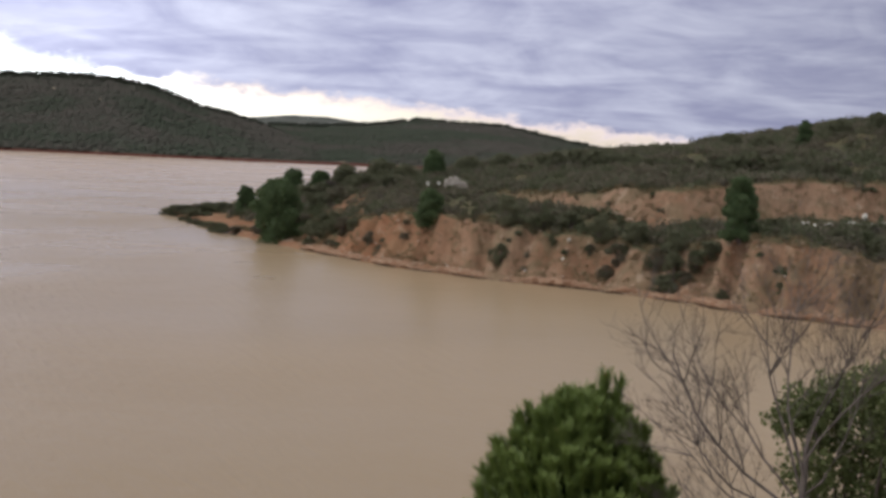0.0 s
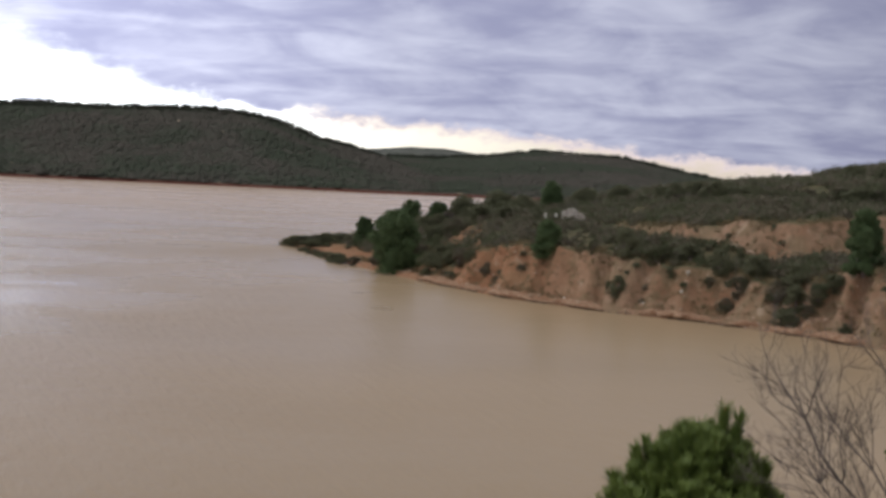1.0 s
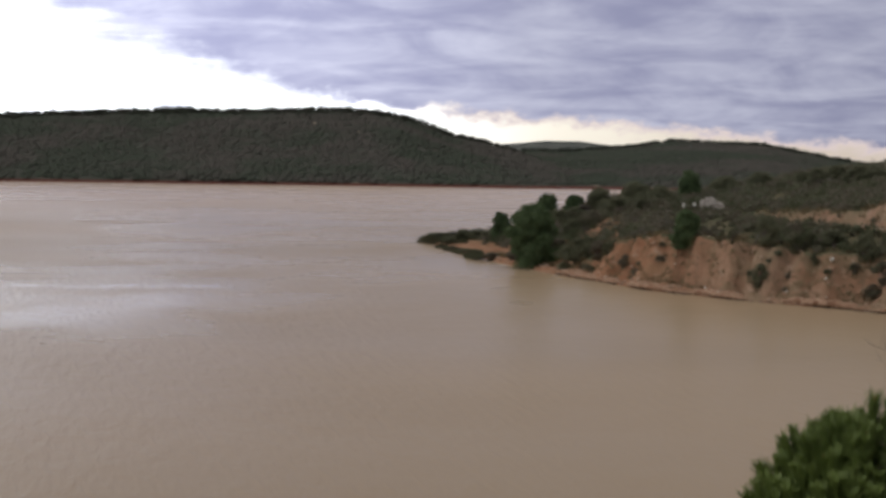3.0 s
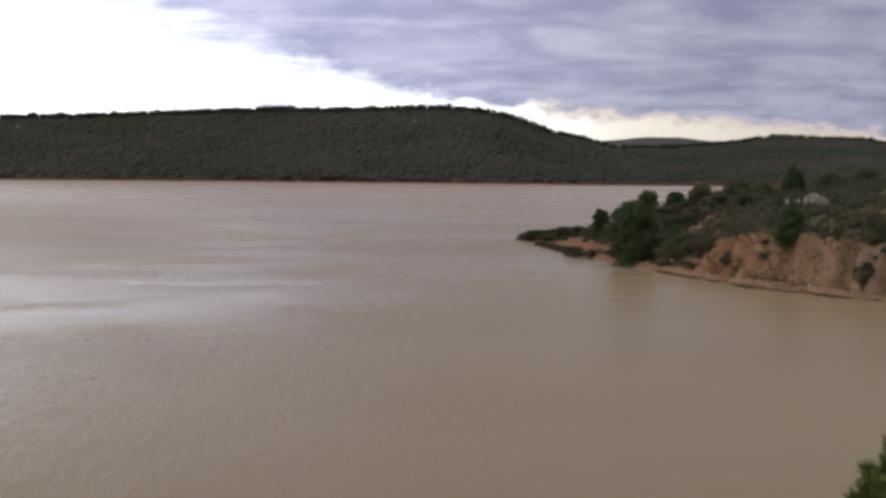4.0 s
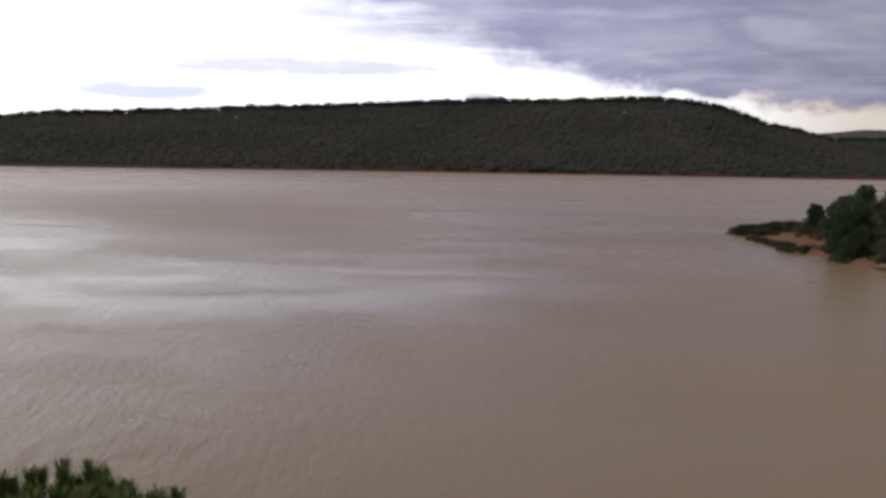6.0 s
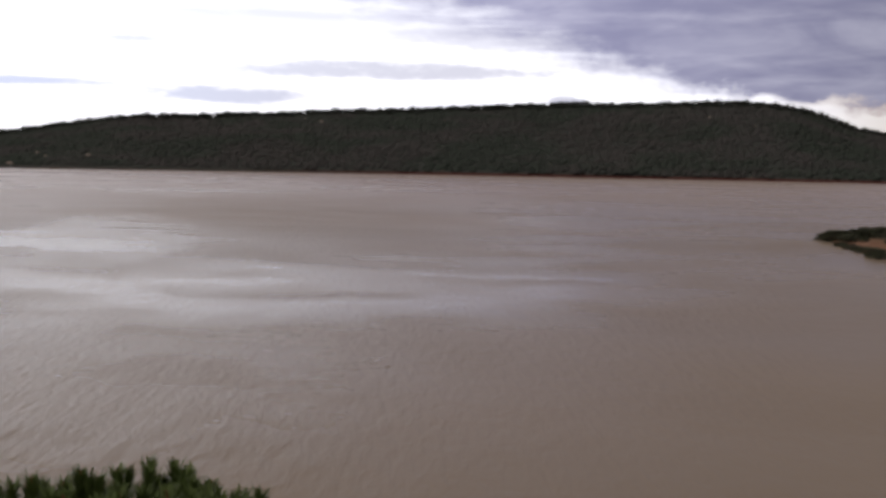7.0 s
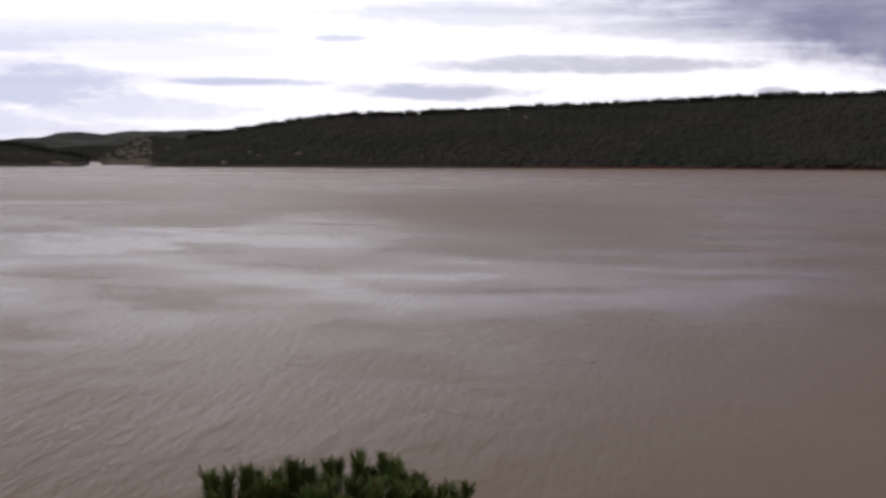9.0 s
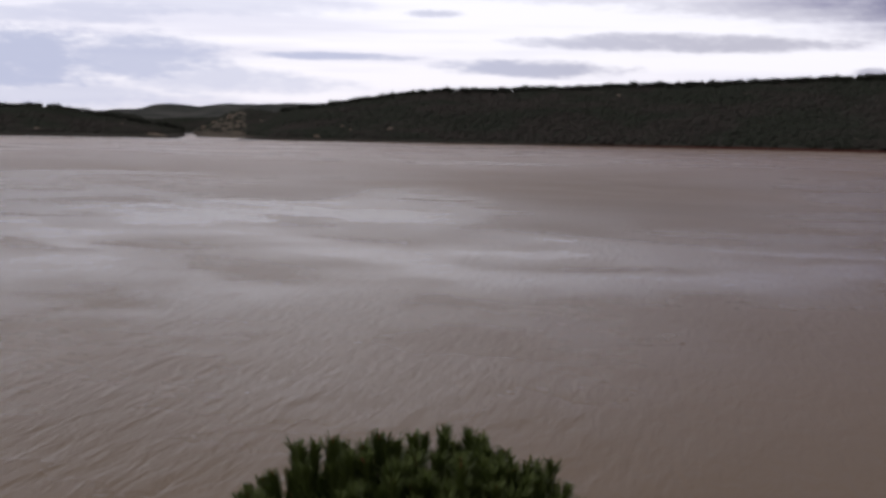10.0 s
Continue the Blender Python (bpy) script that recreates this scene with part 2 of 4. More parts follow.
def far_material():
    m, n = material("far_hillside")
    geo = n.add("ShaderNodeNewGeometry")
    co = geo.outputs["Position"]
    p = n.add("ShaderNodeSeparateXYZ")
    n.put(co, p.inputs[0])
    big = n.noise(co, 0.008, 4.0)
    mid = n.noise(co, 0.05, 5.0, 0.7)
    c = n.mix(n.span(mid, 0.35, 0.7), (0.066, 0.072, 0.06), (0.085, 0.084, 0.074))
    c = n.mix(n.span(big, 0.55, 0.75, 0.0, 0.6), c, (0.1, 0.086, 0.064))
    c = n.mix(n.span(n.noise(co, 0.16, 4.0, 0.65), 0.4, 0.68, 0.0, 0.5), c, (0.07, 0.075, 0.067))
    c = n.mix(n.span(n.noise(co, 0.02, 5.0, 0.7), 0.655, 0.70), c, (0.27, 0.215, 0.16))
    c = n.mix(n.math("MULTIPLY", n.span(p.outputs[2], 2.2, 1.0), n.span(p.outputs[0], -520.0, -380.0, 0.12, 1.0)), c, (0.12, 0.045, 0.036))
    # aerial haze painted as paler grey on the hills behind; bare slip beside the inlet
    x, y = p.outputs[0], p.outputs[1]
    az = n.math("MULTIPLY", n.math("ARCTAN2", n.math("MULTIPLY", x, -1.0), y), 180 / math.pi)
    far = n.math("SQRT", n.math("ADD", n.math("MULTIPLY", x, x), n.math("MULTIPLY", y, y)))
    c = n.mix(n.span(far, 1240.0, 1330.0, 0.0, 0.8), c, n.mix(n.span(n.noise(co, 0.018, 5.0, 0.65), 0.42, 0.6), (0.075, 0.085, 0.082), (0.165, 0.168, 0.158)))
    torn = n.math("ADD", az, n.math("MULTIPLY", n.math("SUBTRACT", mid, 0.5), 2.2))
    slip = n.math("MULTIPLY", n.math("MULTIPLY", n.span(torn, 44.7, 45.4), n.span(torn, 47.2, 46.6)), n.span(far, 985.0, 1010.0))
    c = n.mix(n.math("MULTIPLY", slip, n.span(far, 1330.0, 1280.0, 0.0, n.span(mid, 0.38, 0.62, 0.25, 0.95))), c, (0.24, 0.2, 0.155))
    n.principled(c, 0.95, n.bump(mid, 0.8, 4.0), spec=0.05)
    return m


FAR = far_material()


# wind lanes on the water: azimuth, distance, half width, half depth in metres, weight
SLICKS = [(13.0, 250, 55, 110, 1.0), (53.0, 120, 34, 85, 1.5), (38.0, 120, 24, 45, 0.1), (39.8, 211, 16, 32, 1.0), (33.9, 137, 5, 8, 0.6), (23.6, 118, 8, 15, 0.5), (53.0, 127, 6, 23, 0.6), (49.6, 272, 23, 37, 0.5), (30.6, 134, 11, 20, 0.18), (50.0, 90, 10, 15, 0.3),
          (44.2, 177, 14, 24, 1.0), (36.8, 123, 6, 10, 0.75), (21.9, 157, 11, 20, 0.35), (35.5, 103, 6, 8, 0.2), (38.0, 213, 7, 40, 0.5),
          (24.6, 120, 13, 20, 0.3), (22.3, 144, 9, 19, 0.25), (33.7, 134, 3, 9, 0.45), (25.8, 105, 10, 16, 0.12), (21.0, 122, 10, 16, 0.2)]
RUFFLED = [(33.0, 66, 20, 26, 0.9), (31.5, 316, 32, 82, 0.8), (47.9, 136, 7, 6, 0.9), (50.9, 167, 4, 12, 0.8), (43.3, 238, 9, 12, 0.9), (36.7, 75, 4, 4, 0.7), (42.6, 105, 4, 3, 0.7), (33.4, 111, 6, 4, 0.6), (42.2, 154, 7, 6, 0.7),
           (32.8, 159, 6, 7, 0.6), (44.0, 217, 8, 10, 1.0), (38.6, 198, 5, 5, 0.9), (27.3, 169, 7, 8, 0.7), (19.3, 148, 7, 5, 0.6), (20.3, 104, 6, 3, 0.6), (38.2, 144, 8, 7, 0.6),
           (30.1, 234, 24, 57, 0.6), (17.2, 151, 7, 10, 0.5), (26.9, 118, 5, 4, 0.7), (26.3, 96, 4, 2, 0.6)]


def lanes(n, co, rows, lo, hi):
    """How far a point lies inside soft-edged ovals on the water."""
    p = n.add("ShaderNodeSeparateXYZ")
    n.put(co, p.inputs[0])
    total = 0.0
    for a, d, w, h, g in rows:
        c, q = math.cos(radians(a)), math.sin(radians(a))
        side = n.math("DIVIDE", n.math("ADD", n.math("MULTIPLY", p.outputs[0], c), n.math("MULTIPLY", p.outputs[1], q)), w)
        deep = n.math("DIVIDE", n.math("ADD", n.math("ADD", n.math("MULTIPLY", p.outputs[0], -q), n.math("MULTIPLY", p.outputs[1], c)), -d), h)
        r = n.math("ADD", n.math("MULTIPLY", side, side), n.math("MULTIPLY", deep, deep))
        total = n.math("ADD", total, n.span(r, hi, lo, 0.0, g))
    return total


def water_material():
    m, n = material("muddy_water")
    co = n.add("ShaderNodeNewGeometry").outputs["Position"]
    # the lanes' edges are torn by gusts
    gust = n.add("ShaderNodeTexNoise")
    n.put(co, gust.inputs["Vector"])
    for key, v in (("Scale", 0.07), ("Detail", 5.0), ("Roughness", 0.68)):
        gust.inputs[key].default_value = v
    shift = n.add("ShaderNodeVectorMath", operation="MULTIPLY_ADD")
    n.put(gust.outputs["Color"], shift.inputs[0])
    shift.inputs[1].default_value = (22.0, 22.0, 0.0)
    off = n.add("ShaderNodeVectorMath", operation="ADD")
    n.put(co, off.inputs[0])
    off.inputs[1].default_value = (-11.0, -11.0, 0.0)
    n.put(off.outputs[0], shift.inputs[2])
    torn = shift.outputs[0]
    patch = n.noise(n.stretch(co, (0.016, 0.016, 1.0)), 1.0, 3.5, 0.55, 1.2)
    lane = n.math("SUBTRACT", lanes(n, torn, SLICKS, 0.0, 3.4), n.math("MULTIPLY", lanes(n, torn, RUFFLED, 0.0, 2.8), 0.9))
    streaky = n.noise(n.stretch(torn, (0.05, 0.07, 1.0)), 1.0, 4.0, 0.6, 0.6)
    calm = n.math("ADD", n.math("MULTIPLY", n.math("MULTIPLY", lane, n.span(streaky, 0.32, 0.66, 0.4, 1.45)), 0.3), n.math("MULTIPLY", n.math("SUBTRACT", n.math("SUBTRACT", 1.0, patch), 0.5), 1.1))
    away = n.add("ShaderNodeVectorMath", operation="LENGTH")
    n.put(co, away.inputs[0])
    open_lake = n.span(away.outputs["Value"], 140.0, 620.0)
    calm = n.math("ADD", calm, n.math("MULTIPLY", open_lake, 0.22))
    silt = n.noise(n.stretch(co, (0.006, 0.012, 1.0)), 1.0, 3.0)
    c = n.mix(n.span(silt, 0.35, 0.65), (0.335, 0.242, 0.156), (0.395, 0.288, 0.192))
    # the low bright sky's reflection far out, put into the colour as paler pink
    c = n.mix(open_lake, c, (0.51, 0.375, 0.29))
    turned = n.add("ShaderNodeMapping")
    n.put(co, turned.inputs["Vector"])
    turned.inputs["Rotation"].default_value = (0, 0, radians(-27))
    # the bay behind the headland lies sheltered from the wind
    flat = n.add("ShaderNodeSeparateXYZ")
    n.put(co, flat.inputs[0])
    sheltered = n.span(flat.outputs[0], 0.0, -38.0, 0.35, 1.2)
    wave = n.noise(n.stretch(turned.outputs[0], (1.0, 0.2, 1.0)), 1.7, 3.0, 0.55, 0.4)
    swell = n.noise(n.stretch(turned.outputs[0], (1.0, 0.4, 1.0)), 0.4, 2.0, 0.5)
    h = n.math("MULTIPLY", n.math("SUBTRACT", n.math("ADD", wave, swell), 1.0), n.math("MULTIPLY", n.span(calm, 0.35, -0.25, 0.5, 1.0), sheltered))
    rough = n.span(calm, 0.75, -0.35, 0.2, 0.36, smooth=False)
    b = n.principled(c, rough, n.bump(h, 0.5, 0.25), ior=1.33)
    n.put(n.span(calm, -0.35, 0.85, 0.045, 0.31, smooth=False), b.inputs["Specular IOR Level"])
    return m


WATER = water_material()


def stone_material(name, a, b):
    m, n = material(name)
    co = n.add("ShaderNodeTexCoord").outputs["Object"]
    f = n.noise(co, 3.0, 5.0, 0.65)
    n.principled(n.mix(n.span(f, 0.35, 0.7), a, b), 0.9, n.bump(f, 0.5, 0.08), spec=0.2)
    return m


WHITE_STONE = stone_material("pale_limestone", (0.5, 0.47, 0.43), (0.8, 0.78, 0.74))
RUBBLE = stone_material("rubble_masonry", (0.36, 0.31, 0.28), (0.62, 0.57, 0.53))
CLAY_STONE = stone_material("clay_stained_stone", (0.3, 0.2, 0.14), (0.5, 0.38, 0.3))


# ---- mesh helpers ----
def mesh_of(name, verts, faces, mat, smooth=False):
    me = bpy.data.meshes.new(name)
    verts, faces = np.asarray(verts, np.float32), np.asarray(faces, np.int32)
    side = faces.shape[1]
    me.vertices.add(len(verts))
    me.vertices.foreach_set("co", verts.ravel())
    me.loops.add(faces.size)
    me.loops.foreach_set("vertex_index", faces.ravel())
    me.polygons.add(len(faces))
    me.polygons.foreach_set("loop_start", np.arange(0, faces.size, side, dtype=np.int32))
    me.polygons.foreach_set("use_smooth", np.full(len(faces), smooth))
    me.update(calc_edges=True)
    me.validate()
    me.materials.append(mat)
    return me


def part(name, me, parent, label=""):
    ob = new(name, me)
    ob.parent = parent
    return tagged(ob, label)


def step(x, lo, hi):
    t = np.clip((x - lo) / (hi - lo), 0, 1)
    return t * t * (3 - 2 * t)


def grid_faces(rows, cols):
    i = np.arange(rows * cols).reshape(rows, cols)
    return np.stack([i[:-1, :-1], i[:-1, 1:], i[1:, 1:], i[1:, :-1]], -1).reshape(-1, 4)


def wobble(x, y, size, seed, octaves=4):
    """Smooth random relief between about -1 and 1: turned sine waves, each octave half as large."""
    rng = np.random.default_rng(seed)
    total, weight = np.zeros_like(np.asarray(x, float)), 0.0
    for o in range(octaves):
        for _ in range(4):
            a, ph, f = rng.uniform(0, 2 * math.pi), rng.uniform(0, 2 * math.pi), rng.uniform(0.7, 1.4) * 2 ** o / size
            total = total + 0.6 ** o * np.sin(2 * math.pi * f * (x * math.cos(a) + y * math.sin(a)) + ph) * 0.5
        weight += 0.6 ** o
    return total / weight


def place(az, d):
    """Plan position at an azimuth (degrees left of +y) and a distance from the lookout."""
    return -d * math.sin(radians(az)), d * math.cos(radians(az))


# ---- the shore in plan, and the land's height ----
SHORE = np.array([
    (-43, 221), (-33, 194.6), (-25, 174), (-19, 161.5), (-15, 154), (-10.5, 146.2), (-4.4, 136), (0.9, 130.8), (5.8, 126), (10.6, 123.6),
    (15, 119.7), (19, 114.7), (22.3, 109.4), (25.7, 105.8), (31.3, 101.2), (52, 92), (84, 70), (75, 48), (50, 38), (-6.5, 17.9), (-195, -50), (-420, -160),
    (-420, -420), (420, -420), (420, 520), (200, 450), (60, 360), (10, 300), (-20, 262), (-38, 232)])


def shore_distance(x, y):
    """Metres inland from the water's edge; below 0 on the water."""
    x, y = np.asarray(x, float), np.asarray(y, float)
    best, inside = np.full(x.shape, 1e9), np.zeros(x.shape, bool)
    for (ax, ay), (bx, by) in zip(SHORE, np.roll(SHORE, -1, 0)):
        ex, ey = bx - ax, by - ay
        t = np.clip(((x - ax) * ex + (y - ay) * ey) / (ex * ex + ey * ey), 0, 1)
        best = np.minimum(best, np.hypot(x - ax - t * ex, y - ay - t * ey))
        cross = (ay > y) != (by > y)
        with np.errstate(divide="ignore", invalid="ignore"):
            inside ^= cross & (x < ex * (y - ay) / (ey if ey else 1e-9) + ax)
    return np.where(inside, best, -best)


def cut_distance(x, y):
    """Metres behind the foot of the upper earth cut."""
    return y - np.interp(x, [-60, -20, 2, 8, 14, 21.6, 32.5, 41, 80], [215, 190, 170, 155, 143, 134, 136, 136, 128])


def land_height(x, y):
    x, y = np.asarray(x, float), np.asarray(y, float)
    s = shore_distance(x, y)
    # the headland opposite
    along = 0.57 * x - 0.82 * y
    gully = 0.5 * wobble(x, y, 7.0, 3, 3) + 1.1 - 2.6 * np.abs(wobble(along + 0.55 * s, 0 * x, 7.5, 33, 2))
    cliff = np.interp(x, [-43, -28, -19, -13, -9, -4, 6, 11, 16, 19.5, 23, 27, 33, 60], [0.5, 0.9, 1.0, 1.7, 3.8, 5.0, 4.8, 4.2, 3.8, 3.3, 4.9, 5.3, 4.6, 5.0])
    shelf = np.interp(x, [-43, -30, -20, -8, 5, 20, 60], [0.8, 1.8, 3.6, 5.6, 6.2, 5.8, 5.8])
    back = np.interp(x, [-43, -30, -22, -16, 0, 16, 26, 37, 46, 57, 80], [0.9, 2.0, 4.6, 6.2, 7.2, 10.0, 11.6, 12.9, 13.4, 16.0, 20.5])
    c = cut_distance(x, y) + 0.45 * wobble(x, y, 9.0, 5, 3)
    cut = np.interp(x, [2, 7, 12, 20, 30, 41, 80], [0.0, 0.9, 1.6, 2.7, 3.5, 4.3, 4.5])
    z = 0.45 * step(s, 0.0, 0.5) + (cliff - 0.45) * step(s + 0.9 * gully, 1.4, 5.2)
    z = z + (shelf - cliff) * step(s, 5, 19) + cut * step(c, 0, 2.4)
    z = z + (back - shelf - cut) * step(c, 4, 62)
    z = z + 0.5 * np.exp(-((x - 1) ** 2 + (y - 184) ** 2) / 60)
    z = z + step(s, 1.5, 6) * (0.22 * wobble(x, y, 6.0, 9) + 0.5 * wobble(x, y, 30.0, 11, 2))
    # the steep bank under the lookout
    ahead = -0.34 * x + 0.94 * y
    near = np.minimum(9.4, 0.55 * s + 0.15 * wobble(x, y, 4.0, 13))
    z = np.where(s > 0, z + (near - z) * step(ahead, 60, 30), z)
    return np.where(s > 0, z, np.maximum(-3.0, 0.35 * s))


def land_z(x, y):
    return float(land_height(np.array([x]), np.array([y]))[0])


# near land: the headland and the lookout's bank
def land_sheet(name, label, x0, x1, y0, y1, cell):
    xs, ys = np.arange(x0, x1 + cell / 2, cell), np.arange(y0, y1 + cell / 2, cell)
    gx, gy = np.meshgrid(xs, ys)
    gz = land_height(gx, gy)
    ob = new(name, mesh_of(name, np.stack([gx, gy, gz], -1).reshape(-1, 3), grid_faces(len(ys), len(xs)), GROUND, True))
    return tagged(ob, label, "ground", kind="structure")


land_sheet("ground_headland", "red clay headland with an eroded bank and dry scrub", -64, 120, 84, 330, 0.6)
land_sheet("ground_bank", "steep earth bank sloping down to the water", -70, 70, -40, 83.4, 1.0)

def outer_land():
    """Coarse land round the two fine sheets: behind the lookout, beyond the bay and behind the headland."""
    xs, ys = np.arange(-430, 431, 10.0), np.arange(-430, 531, 10.0)
    gx, gy = np.meshgrid(xs, ys)
    gz = land_height(gx, gy)
    f = grid_faces(len(ys), len(xs))
    cx, cy, top = gx.ravel()[f].mean(1), gy.ravel()[f].mean(1), gz.ravel()[f].max(1)
    fine = (cx > -60) & (cx < 115) & (cy > 88) & (cy < 326) | (cx > -66) & (cx < 66) & (cy > -36) & (cy < 90)
    f = f[~fine & (top > -2.5)]
    xyz = np.stack([gx, gy, gz - 0.3], -1).reshape(-1, 3)
    used, f = np.unique(f, return_inverse=True)
    return mesh_of("ground_outer", xyz[used], f.reshape(-1, 4), GROUND, True)


tagged(new("ground_outer", outer_land()), "rolling scrub-covered land round the reservoir", "ground", kind="structure")

# far land and lake bed: one sheet out to the horizon, hills by azimuth
RIDGES = [
    # distance of the foot and of the crest, then the crest's elevation by azimuth
    (897, 1150, [4, 5.5, 7, 8.7, 9.8, 11.1, 12.1, 13.3, 15, 17.2, 20.4, 22.3, 26, 29, 32, 34.3, 37.2, 39.8, 41.8, 43.1, 43.8, 44.2, 44.7, 45.3, 45.8], [-0.8, 0.15, 0.64, 1.08, 1.31, 1.8, 2.05, 2.16, 2.22, 2.18, 2.07, 2.01, 1.81, 1.68, 1.51, 1.37, 1.31, 1.0, 0.68, 0.5, 0.3, 0.02, -0.25, -0.52, -0.8]),
    (915, 1400, [-60, -20, -9, -6.4, -4.6, -3.7, -2.3, -0.6, 1.2, 3, 5, 8, 10, 14], [0.8, 0.5, 0.3, 0.35, 0.6, 0.82, 1.08, 1.14, 1.17, 0.92, 0.73, 0.73, 0.55, -0.8]),
    (1700, 2600, [-2, 2, 3.5, 4.8, 6.1, 7.9, 12], [0.3, 0.9, 1.05, 1.2, 1.22, 1.05, 0.4]),
    (1250, 1750, [38, 41, 43.1, 44.7, 46.0, 46.8, 48.1, 48.7, 49.2, 50, 50.8, 52, 54, 60], [0.3, 0.66, 0.74, 0.71, 0.68, 0.56, 0.57, 0.47, 0.37, 0.4, 0.28, 0.22, 0.2, 0.1]),
    # the inlet's own flanks: a pale slipped spur, and a dark one across from it
    (1000, 1300, [41, 43, 44.2, 45.0, 45.6, 46.3, 46.9, 47.15], [-0.8, 0.2, 0.42, 0.45, 0.3, -0.05, -0.42, -0.8]),
    (1040, 1330, [47.2, 47.6, 48.4, 49.3, 50.4, 52, 54], [-0.8, -0.5, -0.12, 0.16, 0.22, 0.1, -0.8]),
    (897, 1150, [47.1, 47.4, 49.5, 50.9, 51.7, 53, 54, 58, 70, 100, 180], [-0.8, -0.45, -0.05, 0.12, 0.2, 0.38, 0.36, 0.5, 0.9, 1.0, 0.8]),
]


def far_height(az, r):
    x, y = -r * np.sin(np.radians(az)), r * np.cos(np.radians(az))
    z = np.full(r.shape, -3.0)
    for foot, crest, angles, heights in RIDGES:
        e = np.interp(az, angles, heights, left=-2.0, right=-2.0)
        top = 11.0 + crest * np.tan(np.radians(e))
        t = (r - foot - 3 * wobble(x, y, 160.0, 21, 2)) / (crest - foot)
        up = np.where(t < 1, np.clip(t, 0, 1) ** 0.9, 1 - 0.25 * np.clip(t - 1, 0, 2))
        rough = (4.0 * wobble(x, y, 220.0, 27, 4) * np.clip(t * 3, 0, 1) if foot == 1250 else 0.0) + 0.9 * wobble(x, y, 120.0, 23, 3) * np.clip(t * 3, 0, 1) + 3.0 * wobble(x, y, 300.0, 25, 2) * np.clip(t * 3, 0, 1) * np.clip((1 - t) * 2, 0, 1)
        z = np.maximum(z, np.where((t > 0) & (top > 0), np.maximum(top, 0) * up + rough, -3.0))
    return z


az_steps = np.concatenate([np.arange(-180, -24, 3.0), np.arange(-24, 62, 0.16), np.arange(62, 180.1, 3.0)])
r_steps = np.concatenate([[0.5, 200, 500, 800], np.arange(880, 1480, 14.0), np.arange(1500, 2800, 60.0), [3200, 4000, 4800]])
ga, gr = np.meshgrid(az_steps, r_steps)
gz = far_height(ga, gr)
far_xyz = np.stack([-gr * np.sin(np.radians(ga)), gr * np.cos(np.radians(ga)), gz], -1).reshape(-1, 3)
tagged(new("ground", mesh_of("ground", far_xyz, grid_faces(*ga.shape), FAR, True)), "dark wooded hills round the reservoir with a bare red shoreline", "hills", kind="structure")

# water: finer close by
w = 4800.0
bm = bmesh.new()
bmesh.ops.create_circle(bm, cap_ends=True, segments=96, radius=w)
me = bpy.data.meshes.new("water")
bm.to_mesh(me)
bm.free()
me.materials.append(WATER)
tagged(new("water", me), "brown silty reservoir water with light wind ripples", "water", kind="structure")

# ---- plant helpers ----
def turned_frame(n, rng):
    """n random turns, as arrays of two axes."""
    a = rng.normal(size=(n, 3))
    a /= np.linalg.norm(a, axis=1, keepdims=True)
    b = np.cross(a, rng.normal(size=(n, 3)))
    b /= np.linalg.norm(b, axis=1, keepdims=True)
    return a, b


def leaf_cards(points, size, rng, name, mat, long=1.5):
    """A small bent leaf spray (two triangles, folded) at every point."""
    n = len(points)
    a, b = turned_frame(n, rng)
    c = np.cross(a, b)
    s = size * rng.uniform(0.6, 1.4, (n, 1))
    v = np.stack([points - a * s * long * 0.5, points + b * s * 0.5 + c * s * 0.18, points + a * s * long * 0.5, points - b * s * 0.5 + c * s * 0.18], 1).reshape(-1, 3)
    i = np.arange(n)[:, None] * 4
    return mesh_of(name, v, np.concatenate([i + [0, 1, 2], i + [0, 2, 3]]), mat)


def tube(path, radii, sides=6):
    """Vertices and triangles of a tapered limb along a path."""
    path, radii = np.asarray(path, float), np.asarray(radii, float)
    along = np.gradient(path, axis=0)
    along /= np.linalg.norm(along, axis=1, keepdims=True) + 1e-9
    ref = np.where(np.abs(along[:, 2:3]) > 0.9, [[1.0, 0, 0]], [[0, 0, 1.0]])
    u = np.cross(along, ref)
    u /= np.linalg.norm(u, axis=1, keepdims=True)
    w = np.cross(along, u)
    t = np.linspace(0, 2 * math.pi, sides, endpoint=False)
    v = path[:, None] + radii[:, None, None] * (np.cos(t)[None, :, None] * u[:, None] + np.sin(t)[None, :, None] * w[:, None])
    f = []
    for r in range(len(path) - 1):
        for q in range(sides):
            p0, p1 = r * sides + q, r * sides + (q + 1) % sides
            f += [(p0, p1, p1 + sides), (p0, p1 + sides, p0 + sides)]
    return v.reshape(-1, 3), np.array(f)


def joined(pieces):
    vs, fs, at = [], [], 0
    for v, f in pieces:
        vs.append(v)
        fs.append(f + at)
        at += len(v)
    return np.concatenate(vs), np.concatenate(fs)


def clump_points(n, clumps, rng, profile, height, base):
    """Points of a crown: many overlapping clumps that fill a body of the given radius by relative height."""
    h = rng.uniform(0, 1, clumps) ** 0.85
    a = rng.uniform(0, 2 * math.pi, clumps)
    r = profile(h) * np.sqrt(rng.uniform(0.05, 1, clumps))
    centre = np.stack([r * np.cos(a), r * np.sin(a), base + h * height], 1)
    size = rng.uniform(0.2, 0.34, clumps) * profile(np.array([0.45]))[0] * 1.5
    pick = rng.integers(0, clumps, n)
    off = rng.normal(size=(n, 3))
    off /= np.linalg.norm(off, axis=1, keepdims=True)
    off *= rng.uniform(0.35, 1.0, (n, 1)) ** 0.5
    off[:, 2] *= 0.8
    return centre[pick] + off * size[pick, None], centre, size


